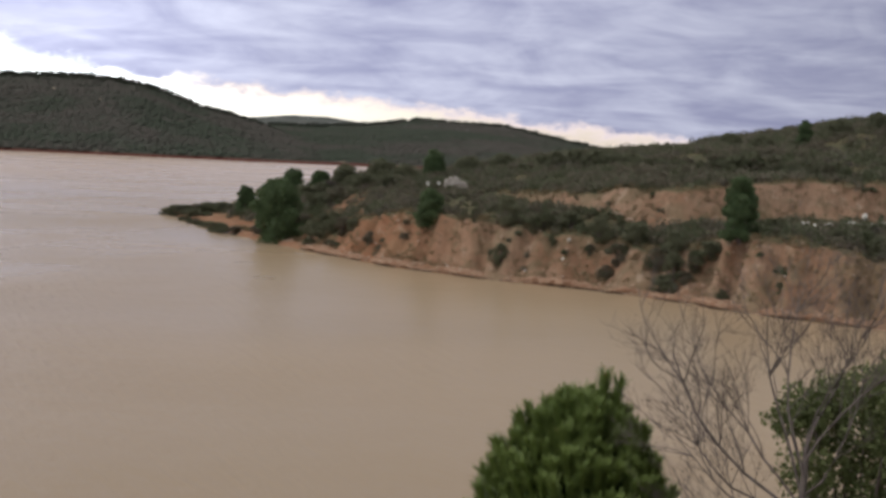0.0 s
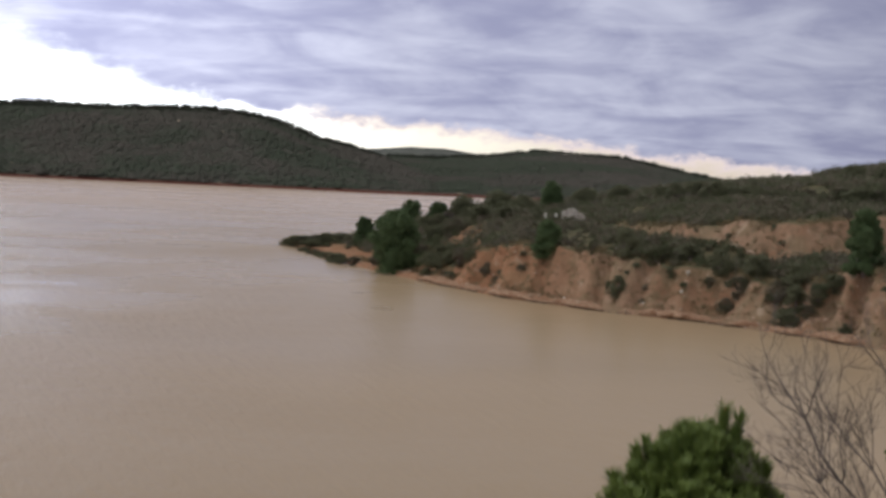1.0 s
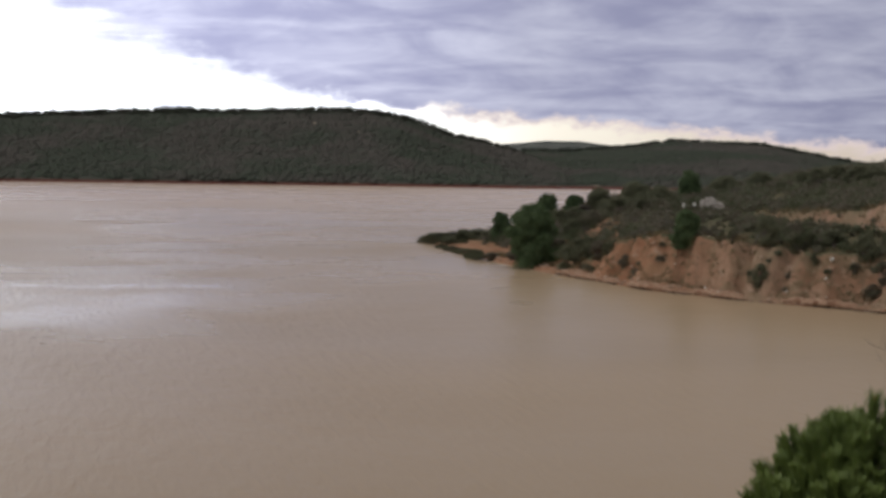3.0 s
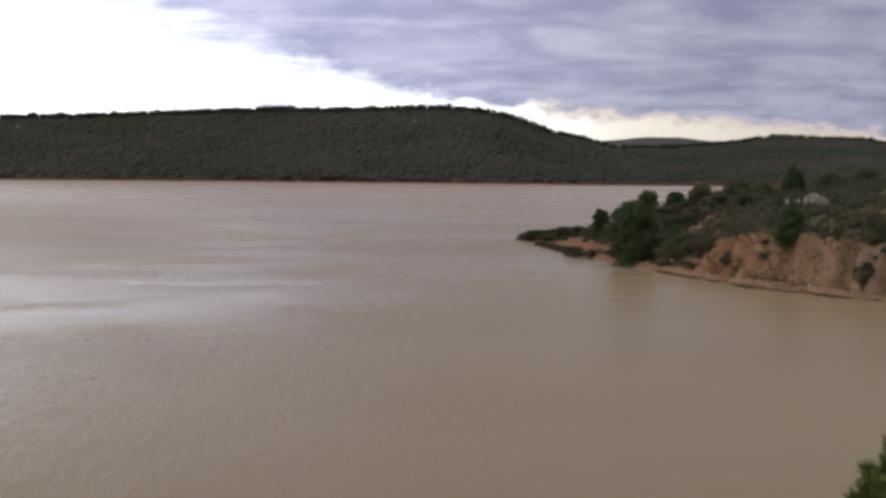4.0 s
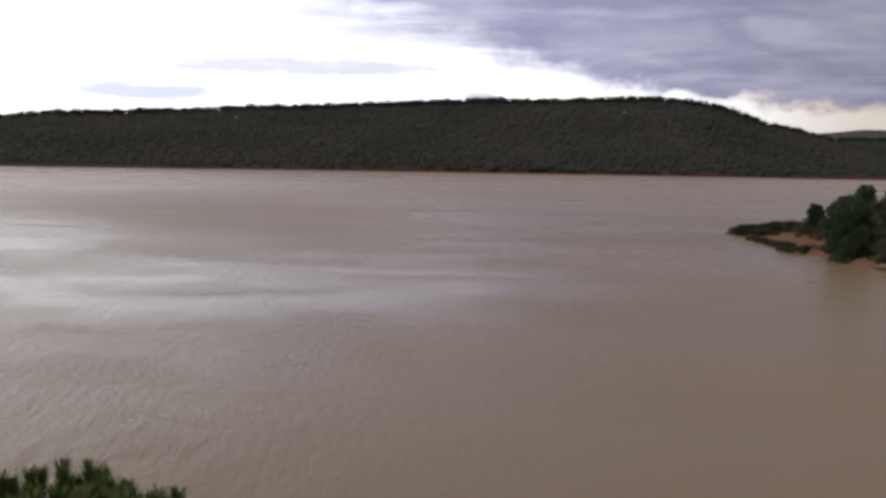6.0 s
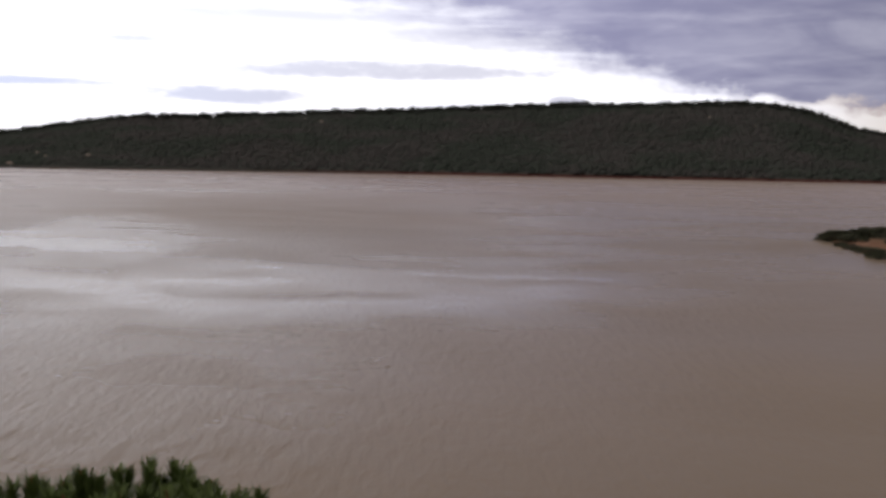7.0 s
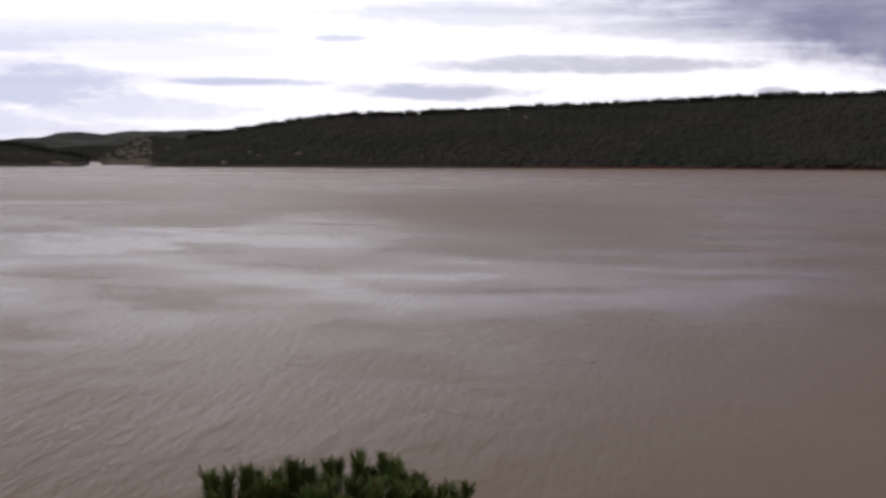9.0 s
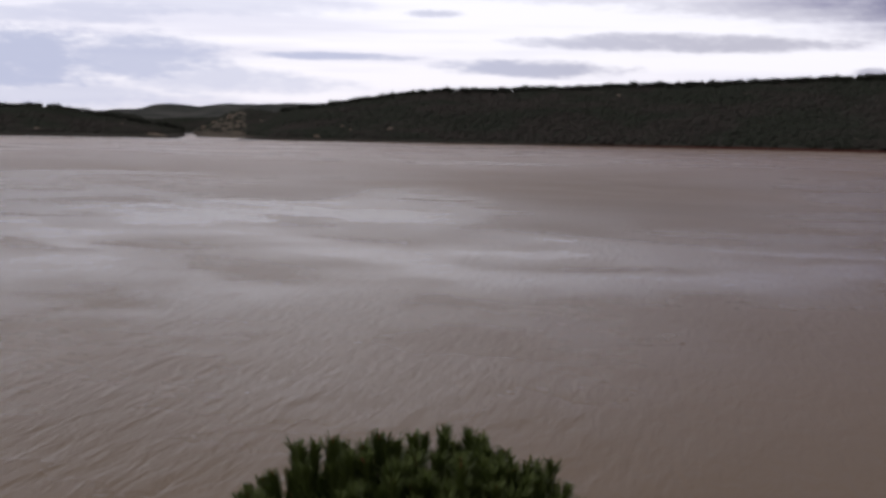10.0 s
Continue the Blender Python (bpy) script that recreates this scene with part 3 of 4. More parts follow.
def round_profile(width):
    return lambda h: width / 2 * np.sqrt(np.clip(1 - (2 * np.clip(h, 0, 1) * 0.94 - 0.9) ** 2, 0.02, 1))


def cone_profile(width):
    return lambda h: width / 2 * np.clip(np.minimum(1.0, h * 5 + 0.6) * (1.02 - h) ** 0.34, 0.05, 1)


def far_tree(label, category, x, y, height, width, mat, seed, shape=round_profile, base=0.06, leaves=2600, leaf=0.2, z=None, kind="tree"):
    """A tree of the headland: leaning trunk with limbs under a leafy crown."""
    rng = np.random.default_rng(seed)
    ob = new(kind)
    ob.location = (x, y, land_z(x, y) - 0.15 if z is None else z)
    tagged(ob, label, category)
    pts, centre, size = clump_points(leaves * 5, 80, rng, shape(width * 0.82), height * (0.93 - base), height * base)
    lean = rng.uniform(-0.15, 0.15, 2)
    tz = np.linspace(0, height * 0.75, 5)
    trunk = np.stack([lean[0] * tz ** 1.2 * 0.3, lean[1] * tz ** 1.2 * 0.3, tz], 1)
    pieces = [tube(trunk, np.linspace(0.055 * height ** 0.8, 0.012 * height, 5))]
    for i in range(7):
        c = centre[i * 4]
        s = trunk[1 + i % 3]
        pieces.append(tube([s, (s + c) / 2 + (0, 0, 0.1), c], [0.018 * height ** 0.8, 0.012 * height ** 0.8, 0.004 * height]))
    part("trunk", mesh_of("trunk", *joined(pieces), BARK, True), ob, "grey-brown trunk and limbs")
    part("crown", leaf_cards(pts, leaf * 0.68, rng, "crown", mat), ob)
    return ob


# ---- headland: single trees ----
CONIFER = "dark green bushy conifer growing on the clay bank"
px, py = place(6.56, 163.6)
far_tree("large round dark green tree at the water's edge", "tree", px, py, 7.2, 6.5, CYPRESS, 1, base=0.02, leaves=4200, leaf=0.24, z=0.05)
for a, d, h, w, seed, label in [
        (7.85, 203, 4.0, 2.8, 2, "small round dark tree on the low point"),
        (6.0, 205, 5.4, 3.8, 3, "round dark tree behind the shoreline tree"),
        (4.95, 206, 3.8, 3.2, 4, "small dark tree on the headland"),
        (4.0, 210, 3.5, 4.6, 5, "low spreading evergreen on the headland"),
        (2.6, 208, 4.1, 5.2, 6, "low spreading evergreen on the headland"),
        (1.6, 200, 3.7, 4.6, 7, "low spreading evergreen on the headland"),
        (0.5, 222, 4.5, 3.6, 8, "broad dark evergreen tree behind the ruin"),
        (-0.9, 216, 2.6, 4.6, 9, "low spreading evergreen on the headland"),
        (-2.2, 205, 2.4, 4.2, 10, "low spreading evergreen on the headland"),
        (-13.75, 203, 4.0, 2.3, 11, "small dark tree standing on the skyline"),
        (-11.0, 204, 2.6, 3.8, 12, "rounded evergreen bush on the skyline"),
        (-12.2, 204, 2.6, 3.4, 13, "rounded evergreen bush on the skyline"),
        (-15.0, 203, 2.8, 4.2, 14, "rounded evergreen bush on the skyline"),
        (-16.4, 202, 2.2, 3.4, 15, "rounded evergreen bush on the skyline")]:
    px, py = place(a, d)
    far_tree(label, "tree", px, py, h, w, CYPRESS if seed in (2, 3, 4, 8, 11) else OLIVE, seed, leaves=1800, leaf=0.2)
for a, d, top, w, seed in [(0.55, 139.5, 7.4, 3.6, 21), (-11.5, 119.5, 10.2, 3.7, 22)]:
    px, py = place(a, d)
    far_tree(CONIFER, "tree", px, py, top - land_z(px, py) + 0.15, w, CYPRESS, seed, cone_profile, 0.03, 3600, 0.2)

# ---- headland: single shrubs, some drowned at the point ----
SHRUBS = [
    # azimuth, distance, height, width
    (8.75, 178.5, 1.6, 3.2), (8.2, 176.0, 1.1, 2.4), (9.0, 181.0, 1.7, 2.2), (9.6, 193.0, 0.9, 1.4), (9.95, 199.0, 0.8, 1.2), (10.5, 214.0, 1.7, 4.2), (10.1, 212.0, 1.4, 3.4), (9.3, 213.0, 1.7, 2.4), (7.3, 171, 1.5, 2.0),
    (5.2, 157.0, 2.6, 3.0), (4.4, 158.0, 2.4, 2.6), (4.0, 153.0, 2.0, 2.2), (3.6, 150.5, 1.4, 1.6), (2.9, 146, 1.5, 1.6), (-2.45, 132.0, 2.6, 2.4), (-2.3, 129.6, 2.0, 1.9), (-1.2, 134.5, 1.2, 1.0), (-1.9, 131.0, 0.9, 0.8),
    (-3.8, 131.0, 2.4, 2.6), (-5.0, 131.2, 2.2, 2.8), (-6.2, 127.6, 2.2, 2.6), (-6.9, 124.8, 2.0, 2.2), (-7.6, 125.6, 2.2, 2.6), (-8.4, 122.0, 2.0, 2.2), (-9.1, 119.6, 2.2, 1.9), (-9.0, 122.0, 2.4, 2.6),
    (-9.9, 118.8, 1.8, 2.2), (-10.5, 120.0, 1.6, 2.2), (-12.8, 119.0, 1.5, 2.8), (-14.0, 118.0, 1.4, 2.6), (-15.2, 117.0, 1.5, 2.4), (-16.2, 114.6, 1.8, 2.4), (-16.9, 113.0, 2.0, 2.4), (-11.0, 115.2, 1.0, 1.2), (-13.2, 112.4, 0.9, 1.0), (-4.3, 128.6, 1.0, 1.0), (-5.8, 127.0, 1.0, 0.9),
    (5.4, 200, 2.6, 4.2), (4.6, 198, 2.3, 4.2), (3.6, 198, 2.4, 4.4), (3.0, 196, 2.1, 4.0), (2.2, 196, 2.3, 4.2), (5.0, 185, 2.3, 3.6), (4.2, 182, 2.2, 3.6), (3.2, 180, 2.2, 3.9), (2.4, 178, 2.0, 3.5), (1.7, 188, 1.9, 3.5),
    (10.8, 218, 1.2, 3.0), (9.7, 213, 1.5, 3.6), (8.8, 212, 1.7, 3.4), (8.4, 210, 1.7, 3.2), (5.6, 172, 2.6, 3.4), (4.7, 168, 2.2, 3.0),
    (9.7, 196, 1.0, 2.8), (9.3, 189.5, 1.0, 2.6), (8.9, 184.5, 0.9, 2.2), (10.2, 203, 0.9, 3.0), (9.9, 206, 1.2, 3.4),
    (-6.5, 125.0, 1.2, 1.9), (-8.6, 119.4, 1.5, 1.7), (-8.95, 118.6, 1.2, 1.6), (-9.5, 118.4, 1.1, 1.5)]
for i in range(26):
    q = (i * 0.618) % 1.0
    SHRUBS.append((-2.5 - 14.5 * q, 150 + 48 * ((i * 0.377) % 1.0), 1.3 + 1.1 * ((i * 0.77) % 1.0), 2.2 + 1.6 * ((i * 0.53) % 1.0)))
protos = []
for i in range(5):
    rng = np.random.default_rng(60 + i)
    ob = new("shrub")
    pts, centre, size = clump_points(3600, 26, rng, round_profile(0.85), 0.84, 0.04)
    pieces = [tube([(0, 0, -0.12), c * 0.5 + (0, 0, 0.02), c], [0.03, 0.018, 0.006], 4) for c in centre[:7]]
    part("stem", mesh_of("stem", *joined(pieces), BARK, True), ob, "thin woody stems")
    part("foliage", leaf_cards(pts, 0.045, rng, "foliage", SCRUB if i % 2 else OLIVE), ob)
    protos.append(ob)
rng = np.random.default_rng(77)
for i, (a, d, h, w) in enumerate(SHRUBS):
    px, py = place(a, d)
    z = max(land_z(px, py), -0.35) - 0.05
    m = Matrix.LocRotScale((px, py, z), Euler((0, 0, rng.uniform(0, 6.28))), None)
    drowned = land_z(px, py) < 0.15
    ob = protos[i % 5] if i < 5 else copy_thing(protos[i % 5], m)
    ob.matrix_basis = m @ Matrix.Diagonal((w, w, h, 1))
    tagged(ob, "grey-green bush standing in the flood water" if drowned else "grey-green scrub bush on the clay bank" if d < 149 else "rounded olive-green bush on the scrub-covered hill", "shrub", "shrubs along the shore")

# ---- headland: scrub cover nobody could count ----
def scrub_cover():
    rng = np.random.default_rng(5)
    n = 86000
    x, y = rng.uniform(-45, 95, n), rng.uniform(98, 320, n)
    s, c = shore_distance(x, y), cut_distance(x, y)
    az = np.degrees(np.arctan2(-x, y))
    dens = np.where(s > 5.0, 0.55, 0.0) + np.where((s > 1.8) & (s < 5.5), 0.13 * (wobble(x, y, 9.0, 37, 3) > 0.15), 0.0)
    dens = np.where((c > -1.5) & (c < 3.2) & (x > 7), 0.10, dens)
    dens = np.where((c > -7) & (c < -1.5) & (x > 9), dens * 0.95, dens)
    dens = np.where((c > -6) & (c < -0.5) & (x > 29), dens * 0.25, dens)
    dens *= np.clip(0.75 + 0.9 * wobble(x, y, 14.0, 31, 3), 0.1, 1.3)
    seen = (az > -19.5) & (az < 12) & (s < 190)
    open_view = (y > 143) & (y < 183) & (az > -1.6) & (az < 1.3)
    keep = seen & (rng.uniform(0, 1, n) < dens * np.where(s > 30, 0.85, 0.8))
    x, y, s, c, open_view = x[keep], y[keep], s[keep], c[keep], open_view[keep]
    z = land_height(x, y)
    steep = (s < 6) | ((c > -1.5) & (c < 3.2) & (x > 7))
    size = np.clip(rng.gamma(5.0, 0.2, len(x)) * np.where(steep, 0.5, 0.95) + 0.2, 0.25, 2.3) * np.where(x < 4, 1.15, 1.0) * np.where(open_view, 0.42, 1.0)
    per = 60
    m = len(x)
    off = rng.normal(size=(m, per, 3))
    off /= np.linalg.norm(off, axis=2, keepdims=True)
    off *= rng.uniform(0.2, 1.0, (m, per, 1)) ** 0.5
    off[..., 2] = np.abs(off[..., 2]) * 1.1
    pts = (np.stack([x, y, z], 1)[:, None] + off * (size * 0.62)[:, None, None]).reshape(-1, 3)
    return leaf_cards(pts, 0.17, rng, "scrub", SCRUB, 1.9)


tagged(new("scrub", scrub_cover()), "dense grey-green scrub covering the headland", "scrub", kind="stuff")


def dry_grass():
    """Straw tufts on the clay faces."""
    rng = np.random.default_rng(44)
    n = 60000
    x, y = rng.uniform(-32, 70, n), rng.uniform(98, 180, n)
    s, c = shore_distance(x, y), cut_distance(x, y)
    face = (s > 1.3) & (s < 8) | (c > -3) & (c < 4) & (x > 6)
    keep = face & (rng.uniform(0, 1, n) < np.clip(0.6 + 0.9 * wobble(x, y, 6.0, 61, 3), 0.1, 1.0))
    x, y = x[keep], y[keep]
    z = land_height(x, y)
    m, per = len(x), 9
    root = np.stack([x, y, z - 0.03], 1)[:, None] + rng.normal(0, 0.13, (m, per, 3)) * (1, 1, 0)
    way = rng.normal(0, 0.5, (m, per, 3)) * (1, 1, 0) + (0, 0, 1.0)
    tip = root + way * rng.uniform(0.15, 0.5, (m, per, 1)) * rng.uniform(0.6, 1.3, (m, 1, 1))
    a = rng.uniform(0, math.pi, (m, per, 1))
    side = np.concatenate([np.cos(a), np.sin(a), 0 * a], 2) * 0.045
    v = np.stack([root - side, root + side, tip], 2).reshape(-1, 3)
    return mesh_of("dry_grass", v, np.arange(len(v)).reshape(-1, 3), STRAW)


tagged(new("dry_grass", dry_grass()), "dry straw-coloured grass tufts on the clay", "grass", kind="stuff")


def shore_ledge():
    """The wave-cut clay ledge along the waterline, with an undercut lip and a wet foot."""
    rng = np.random.default_rng(70)
    line = SHORE[4:17]
    leg = np.hypot(*np.diff(line, axis=0).T)
    at = np.concatenate([[0], np.cumsum(leg)])
    u = np.arange(0, at[-1], 0.4)
    x, y = np.interp(u, at, line[:, 0]), np.interp(u, at, line[:, 1])
    tx, ty = np.gradient(x), np.gradient(y)
    k_ = np.ones(15) / 15
    tx, ty = np.convolve(np.pad(tx, 7, "edge"), k_, "valid"), np.convolve(np.pad(ty, 7, "edge"), k_, "valid")
    q = np.hypot(tx, ty)
    nx, ny = -ty / q, tx / q
    inward = np.sign(np.median(shore_distance(x + nx * 2, y + ny * 2)))
    nx, ny = nx * inward, ny * inward
    wav = 0.55 * wobble(u, 0 * u, 6.0, 71, 4) + rng.uniform(-0.06, 0.06, len(u))
    lift = np.minimum(0.06, 0.32 * wobble(u, 0 * u, 8.0, 72, 4) - 0.08) + rng.uniform(-0.05, 0.05, len(u))
    rows = []
    for off, z in [(-0.05, -0.5), (0.1, 0.1), (-0.2, 0.2), (-0.22, 0.42), (0.0, 0.5), (0.9, 0.56), (2.0, 0.5), (2.4, 0.1)]:
        w = wav * (1.0 if off < 0.5 else 0.4)
        rows.append(np.stack([x + nx * (off + w), y + ny * (off + w), np.full(len(u), z) + lift * (z > 0.15) + 0.1 * (z > 0.3) * wobble(x * 3, y * 3, 3.0, 73 + len(rows), 2)], 1))
    v = np.stack(rows, 0)
    return mesh_of("shore_ledge", v.reshape(-1, 3), grid_faces(len(rows), len(u)), LEDGE)


def ledge_material():
    m, n = material("wave_cut_clay")
    geo = n.add("ShaderNodeNewGeometry")
    p = n.add("ShaderNodeSeparateXYZ")
    n.put(geo.outputs["Position"], p.inputs[0])
    f = n.noise(geo.outputs["Position"], 1.6, 5.0, 0.65)
    g = n.noise(geo.outputs["Position"], 0.3, 3.0)
    c = n.mix(n.span(f, 0.35, 0.7), (0.27, 0.15, 0.095), (0.41, 0.28, 0.2))
    c = n.mix(n.span(g, 0.5, 0.7, 0.0, 0.7), c, (0.2, 0.11, 0.07))
    c = n.mix(n.span(p.outputs[2], 0.24, 0.14), c, (0.12, 0.08, 0.055))
    n.principled(c, 0.85, n.bump(f, 0.6, 0.15), spec=0.2)
    return m


LEDGE = ledge_material()
tagged(new("shore_ledge", shore_ledge()), "wave-cut pale clay ledge with a wet dark foot", "bank", kind="structure")

# ---- stones ----
def stone_mesh(name, seed, mat, detail=2):
    bm = bmesh.new()
    bmesh.ops.create_icosphere(bm, subdivisions=detail, radius=0.5)
    rng = np.random.default_rng(seed)
    cuts = rng.normal(size=(9, 3))
    cuts /= np.linalg.norm(cuts, axis=1, keepdims=True)
    lim = rng.uniform(0.3, 0.46, 9)
    for v in bm.verts:
        p = np.array(v.co)
        for c, l in zip(cuts, lim):
            over = p @ c - l
            if over > 0:
                p = p - c * over * 0.92
        v.co = p
    me = bpy.data.meshes.new(name)
    bm.to_mesh(me)
    bm.free()
    me.materials.append(mat)
    return me


PALE_EARTH = stone_material("pale_bare_earth", (0.25, 0.2, 0.155), (0.43, 0.36, 0.29))
whites = [stone_mesh("white_rock", 90 + i, WHITE_STONE) for i in range(3)]
clays = [stone_mesh("stone", 95 + i, CLAY_STONE) for i in range(3)]
rng = np.random.default_rng(8)
for a, d, w, h in [(-13.85, 137, 0.75, 0.4), (-14.05, 137.5, 0.6, 0.35), (-14.65, 137, 1.1, 0.5), (-14.9, 136.5, 0.8, 0.6), (-15.2, 137, 1.3, 0.5), (-15.5, 137.5, 0.9, 0.45), (-16.1, 137, 0.8, 0.4), (-16.8, 136.5, 1.0, 0.6), (-17.2, 137, 0.9, 0.5),
                   (-15.0, 137.2, 0.7, 0.35), (-15.35, 136.8, 0.7, 0.3), (-15.75, 137.2, 1.1, 0.4), (-15.95, 136.9, 0.7, 0.3), (-16.35, 137.1, 0.9, 0.4), (-16.55, 137.4, 0.6, 0.3), (-14.4, 137.2, 0.8, 0.35), (-16.15, 141.5, 0.8, 0.9), (-9.2, 168, 2.6, 0.7), (-9.6, 167.5, 1.4, 0.6), (-1.85, 131.6, 0.4, 0.45), (-4.95, 127.6, 0.4, 0.5), (-4.75, 126.8, 0.35, 0.4), (-13.4, 112.3, 0.4, 0.3), (-3.3, 128.3, 0.35, 0.3), (-2.2, 137.6, 0.4, 0.4), (-0.2, 133.4, 0.3, 0.4)]:
    px, py = place(a, d)
    ob = new("white_rock", whites[int(rng.integers(3))])
    ob.matrix_basis = Matrix.LocRotScale((px, py, land_z(px, py) + h * 0.25), Euler((rng.uniform(-0.2, 0.2), rng.uniform(-0.2, 0.2), rng.uniform(0, 6.28))), (w, w * rng.uniform(0.6, 0.9), h))
    tagged(ob, "pale limestone boulder lying on red clay", "rock", "pale boulders")


for i in range(14):
    a = -5.6 - 5.2 * ((i * 0.618) % 1.0)
    d = 150.0
    for _ in range(40):
        d -= 0.4 * float(np.sign(cut_distance(*place(a, d)) + 1.2 + 0.5 * math.sin(i * 2.4)))
    px, py = place(a, d)
    w = 0.45 + 0.5 * ((i * 0.37) % 1.0)
    ob = new("clay_rock", clays[i % 3])
    ob.matrix_basis = Matrix.LocRotScale((px, py, land_z(px, py) + w * 0.15), Euler((0.1, -0.1, i * 1.3)), (w * 1.4, w, w * 0.8))
    tagged(ob, "clay-stained stone fallen from the earth cut", "rock", "stones under the cut")


def waterline_stones():
    """Broken clay stones strewn along the foot of the bank."""
    rng = np.random.default_rng(15)
    n = 9000
    x, y = rng.uniform(-30, 36, n), rng.uniform(98, 185, n)
    s = shore_distance(x, y)
    keep = ((s > -0.15) & (s < 1.3)) | ((s > 1.3) & (s < 6) & (rng.uniform(0, 1, n) < 0.25))
    x, y, s = x[keep], y[keep], s[keep]
    z = land_height(x, y)
    pieces = []
    shapes = []
    for me in clays:
        v = np.array([p.co for p in me.vertices])
        shapes.append((v, np.array([tuple(p.vertices) for p in me.polygons])))
    for i in range(len(x)):
        v, f = shapes[i % 3]
        w = min(rng.gamma(2.0, 0.08) + 0.08, 0.6)
        a = rng.uniform(0, 6.28)
        r = np.array([[math.cos(a), -math.sin(a), 0], [math.sin(a), math.cos(a), 0], [0, 0, rng.uniform(0.5, 0.9)]])
        pieces.append((v @ r.T * w + (x[i], y[i], z[i] + 0.1 * w), f))
    return mesh_of("shore_stones", *joined(pieces), CLAY_STONE)


tagged(new("shore_stones", waterline_stones()), "clay-stained stones strewn along the waterline", "stones", kind="stuff")

# ---- the ruin on the headland: broken pale wall, rubble and two short posts ----
rx, ry = place(-0.4, 184)
ruin = tagged(new("ruined_hut"), "broken pale masonry hut with fallen rubble", "ruin")
ruin.location = (rx, ry, land_z(rx, ry) - 0.1)
ruin.rotation_euler = (0, 0, radians(12))


def broken_wall(length, height, thick, seed):
    """A wall of thickness with a broken, stepped top edge."""
    rng = np.random.default_rng(seed)
    n = 14
    xs = np.linspace(-length / 2, length / 2, n)
    hs = height * np.clip(1 - 0.55 * np.abs(np.linspace(-0.7, 1.1, n)) ** 1.5 + rng.uniform(-0.12, 0.08, n), 0.25, 1)
    v, f = [], []
    for xx, hh in zip(xs, hs):
        v += [(xx, -thick / 2, 0), (xx, -thick / 2, hh), (xx, thick / 2, hh * 0.97), (xx, thick / 2, 0)]
    for i in range(n - 1):
        a, b = i * 4, i * 4 + 4
        f += [(a, b, b + 1, a + 1), (a + 1, b + 1, b + 2, a + 2), (a + 2, b + 2, b + 3, a + 3)]
    f += [(0, 1, 2, 3), ((n - 1) * 4 + 3, (n - 1) * 4 + 2, (n - 1) * 4 + 1, (n - 1) * 4)]
    return mesh_of("wall", v, f, RUBBLE)


part("front_wall", broken_wall(3.1, 2.0, 0.4, 1), ruin, "crumbling pale wall")
side_wall = part("side_wall", broken_wall(2.6, 1.3, 0.4, 2), ruin)
side_wall.location, side_wall.rotation_euler = (1.35, 1.5, 0), (0, 0, radians(90))
rng = np.random.default_rng(3)
for i in range(22):
    ob = part("rubble_stone", whites[i % 3], ruin)
    w = rng.uniform(0.25, 0.7)
    ob.matrix_basis = Matrix.LocRotScale((rng.uniform(-2.2, 1.6), rng.uniform(-1.5, -0.4), w * 0.2 + 0.1), Euler((0, 0, rng.uniform(0, 6))), (w, w * 0.8, w * 0.7))
for a in (0.72, 0.30):
    px, py = place(a, 181)
    bm = bmesh.new()
    bmesh.ops.create_cone(bm, cap_ends=True, segments=10, radius1=0.24, radius2=0.19, depth=0.9)
    bmesh.ops.bevel(bm, geom=bm.edges[:], offset=0.05, segments=2, affect="EDGES")
    me = bpy.data.meshes.new("marker_post")
    bm.to_mesh(me)
    bm.free()
    me.materials.append(WHITE_STONE)
    ob = tagged(new("marker_post", me), "short thick white marker post among the scrub", "post", "white posts")
    ob.location = (px, py, land_z(px, py) + 0.45)


# ---- far woods on the hills ----
def crowns(az, r, h, per, size, rng, name, mat):
    """Leafy crowns standing on the far slopes, each of many small sprays."""
    z = far_height(az, r)
    keep = z > 2.2
    az, r, h, z = az[keep], r[keep], h[keep], z[keep]
    x, y = -r * np.sin(np.radians(az)), r * np.cos(np.radians(az))
    pick = np.repeat(np.arange(len(az)), per)
    off = rng.normal(size=(len(pick), 3))
    off /= np.linalg.norm(off, axis=1, keepdims=True)
    off *= rng.uniform(0.15, 1.0, (len(pick), 1)) ** 0.5 * (0.62, 0.62, 0.5)
    pts = np.stack([x, y, z + 0.5 * h], 1)[pick] + off * h[pick, None]
    return leaf_cards(pts, size, rng, name, mat, 1.3)


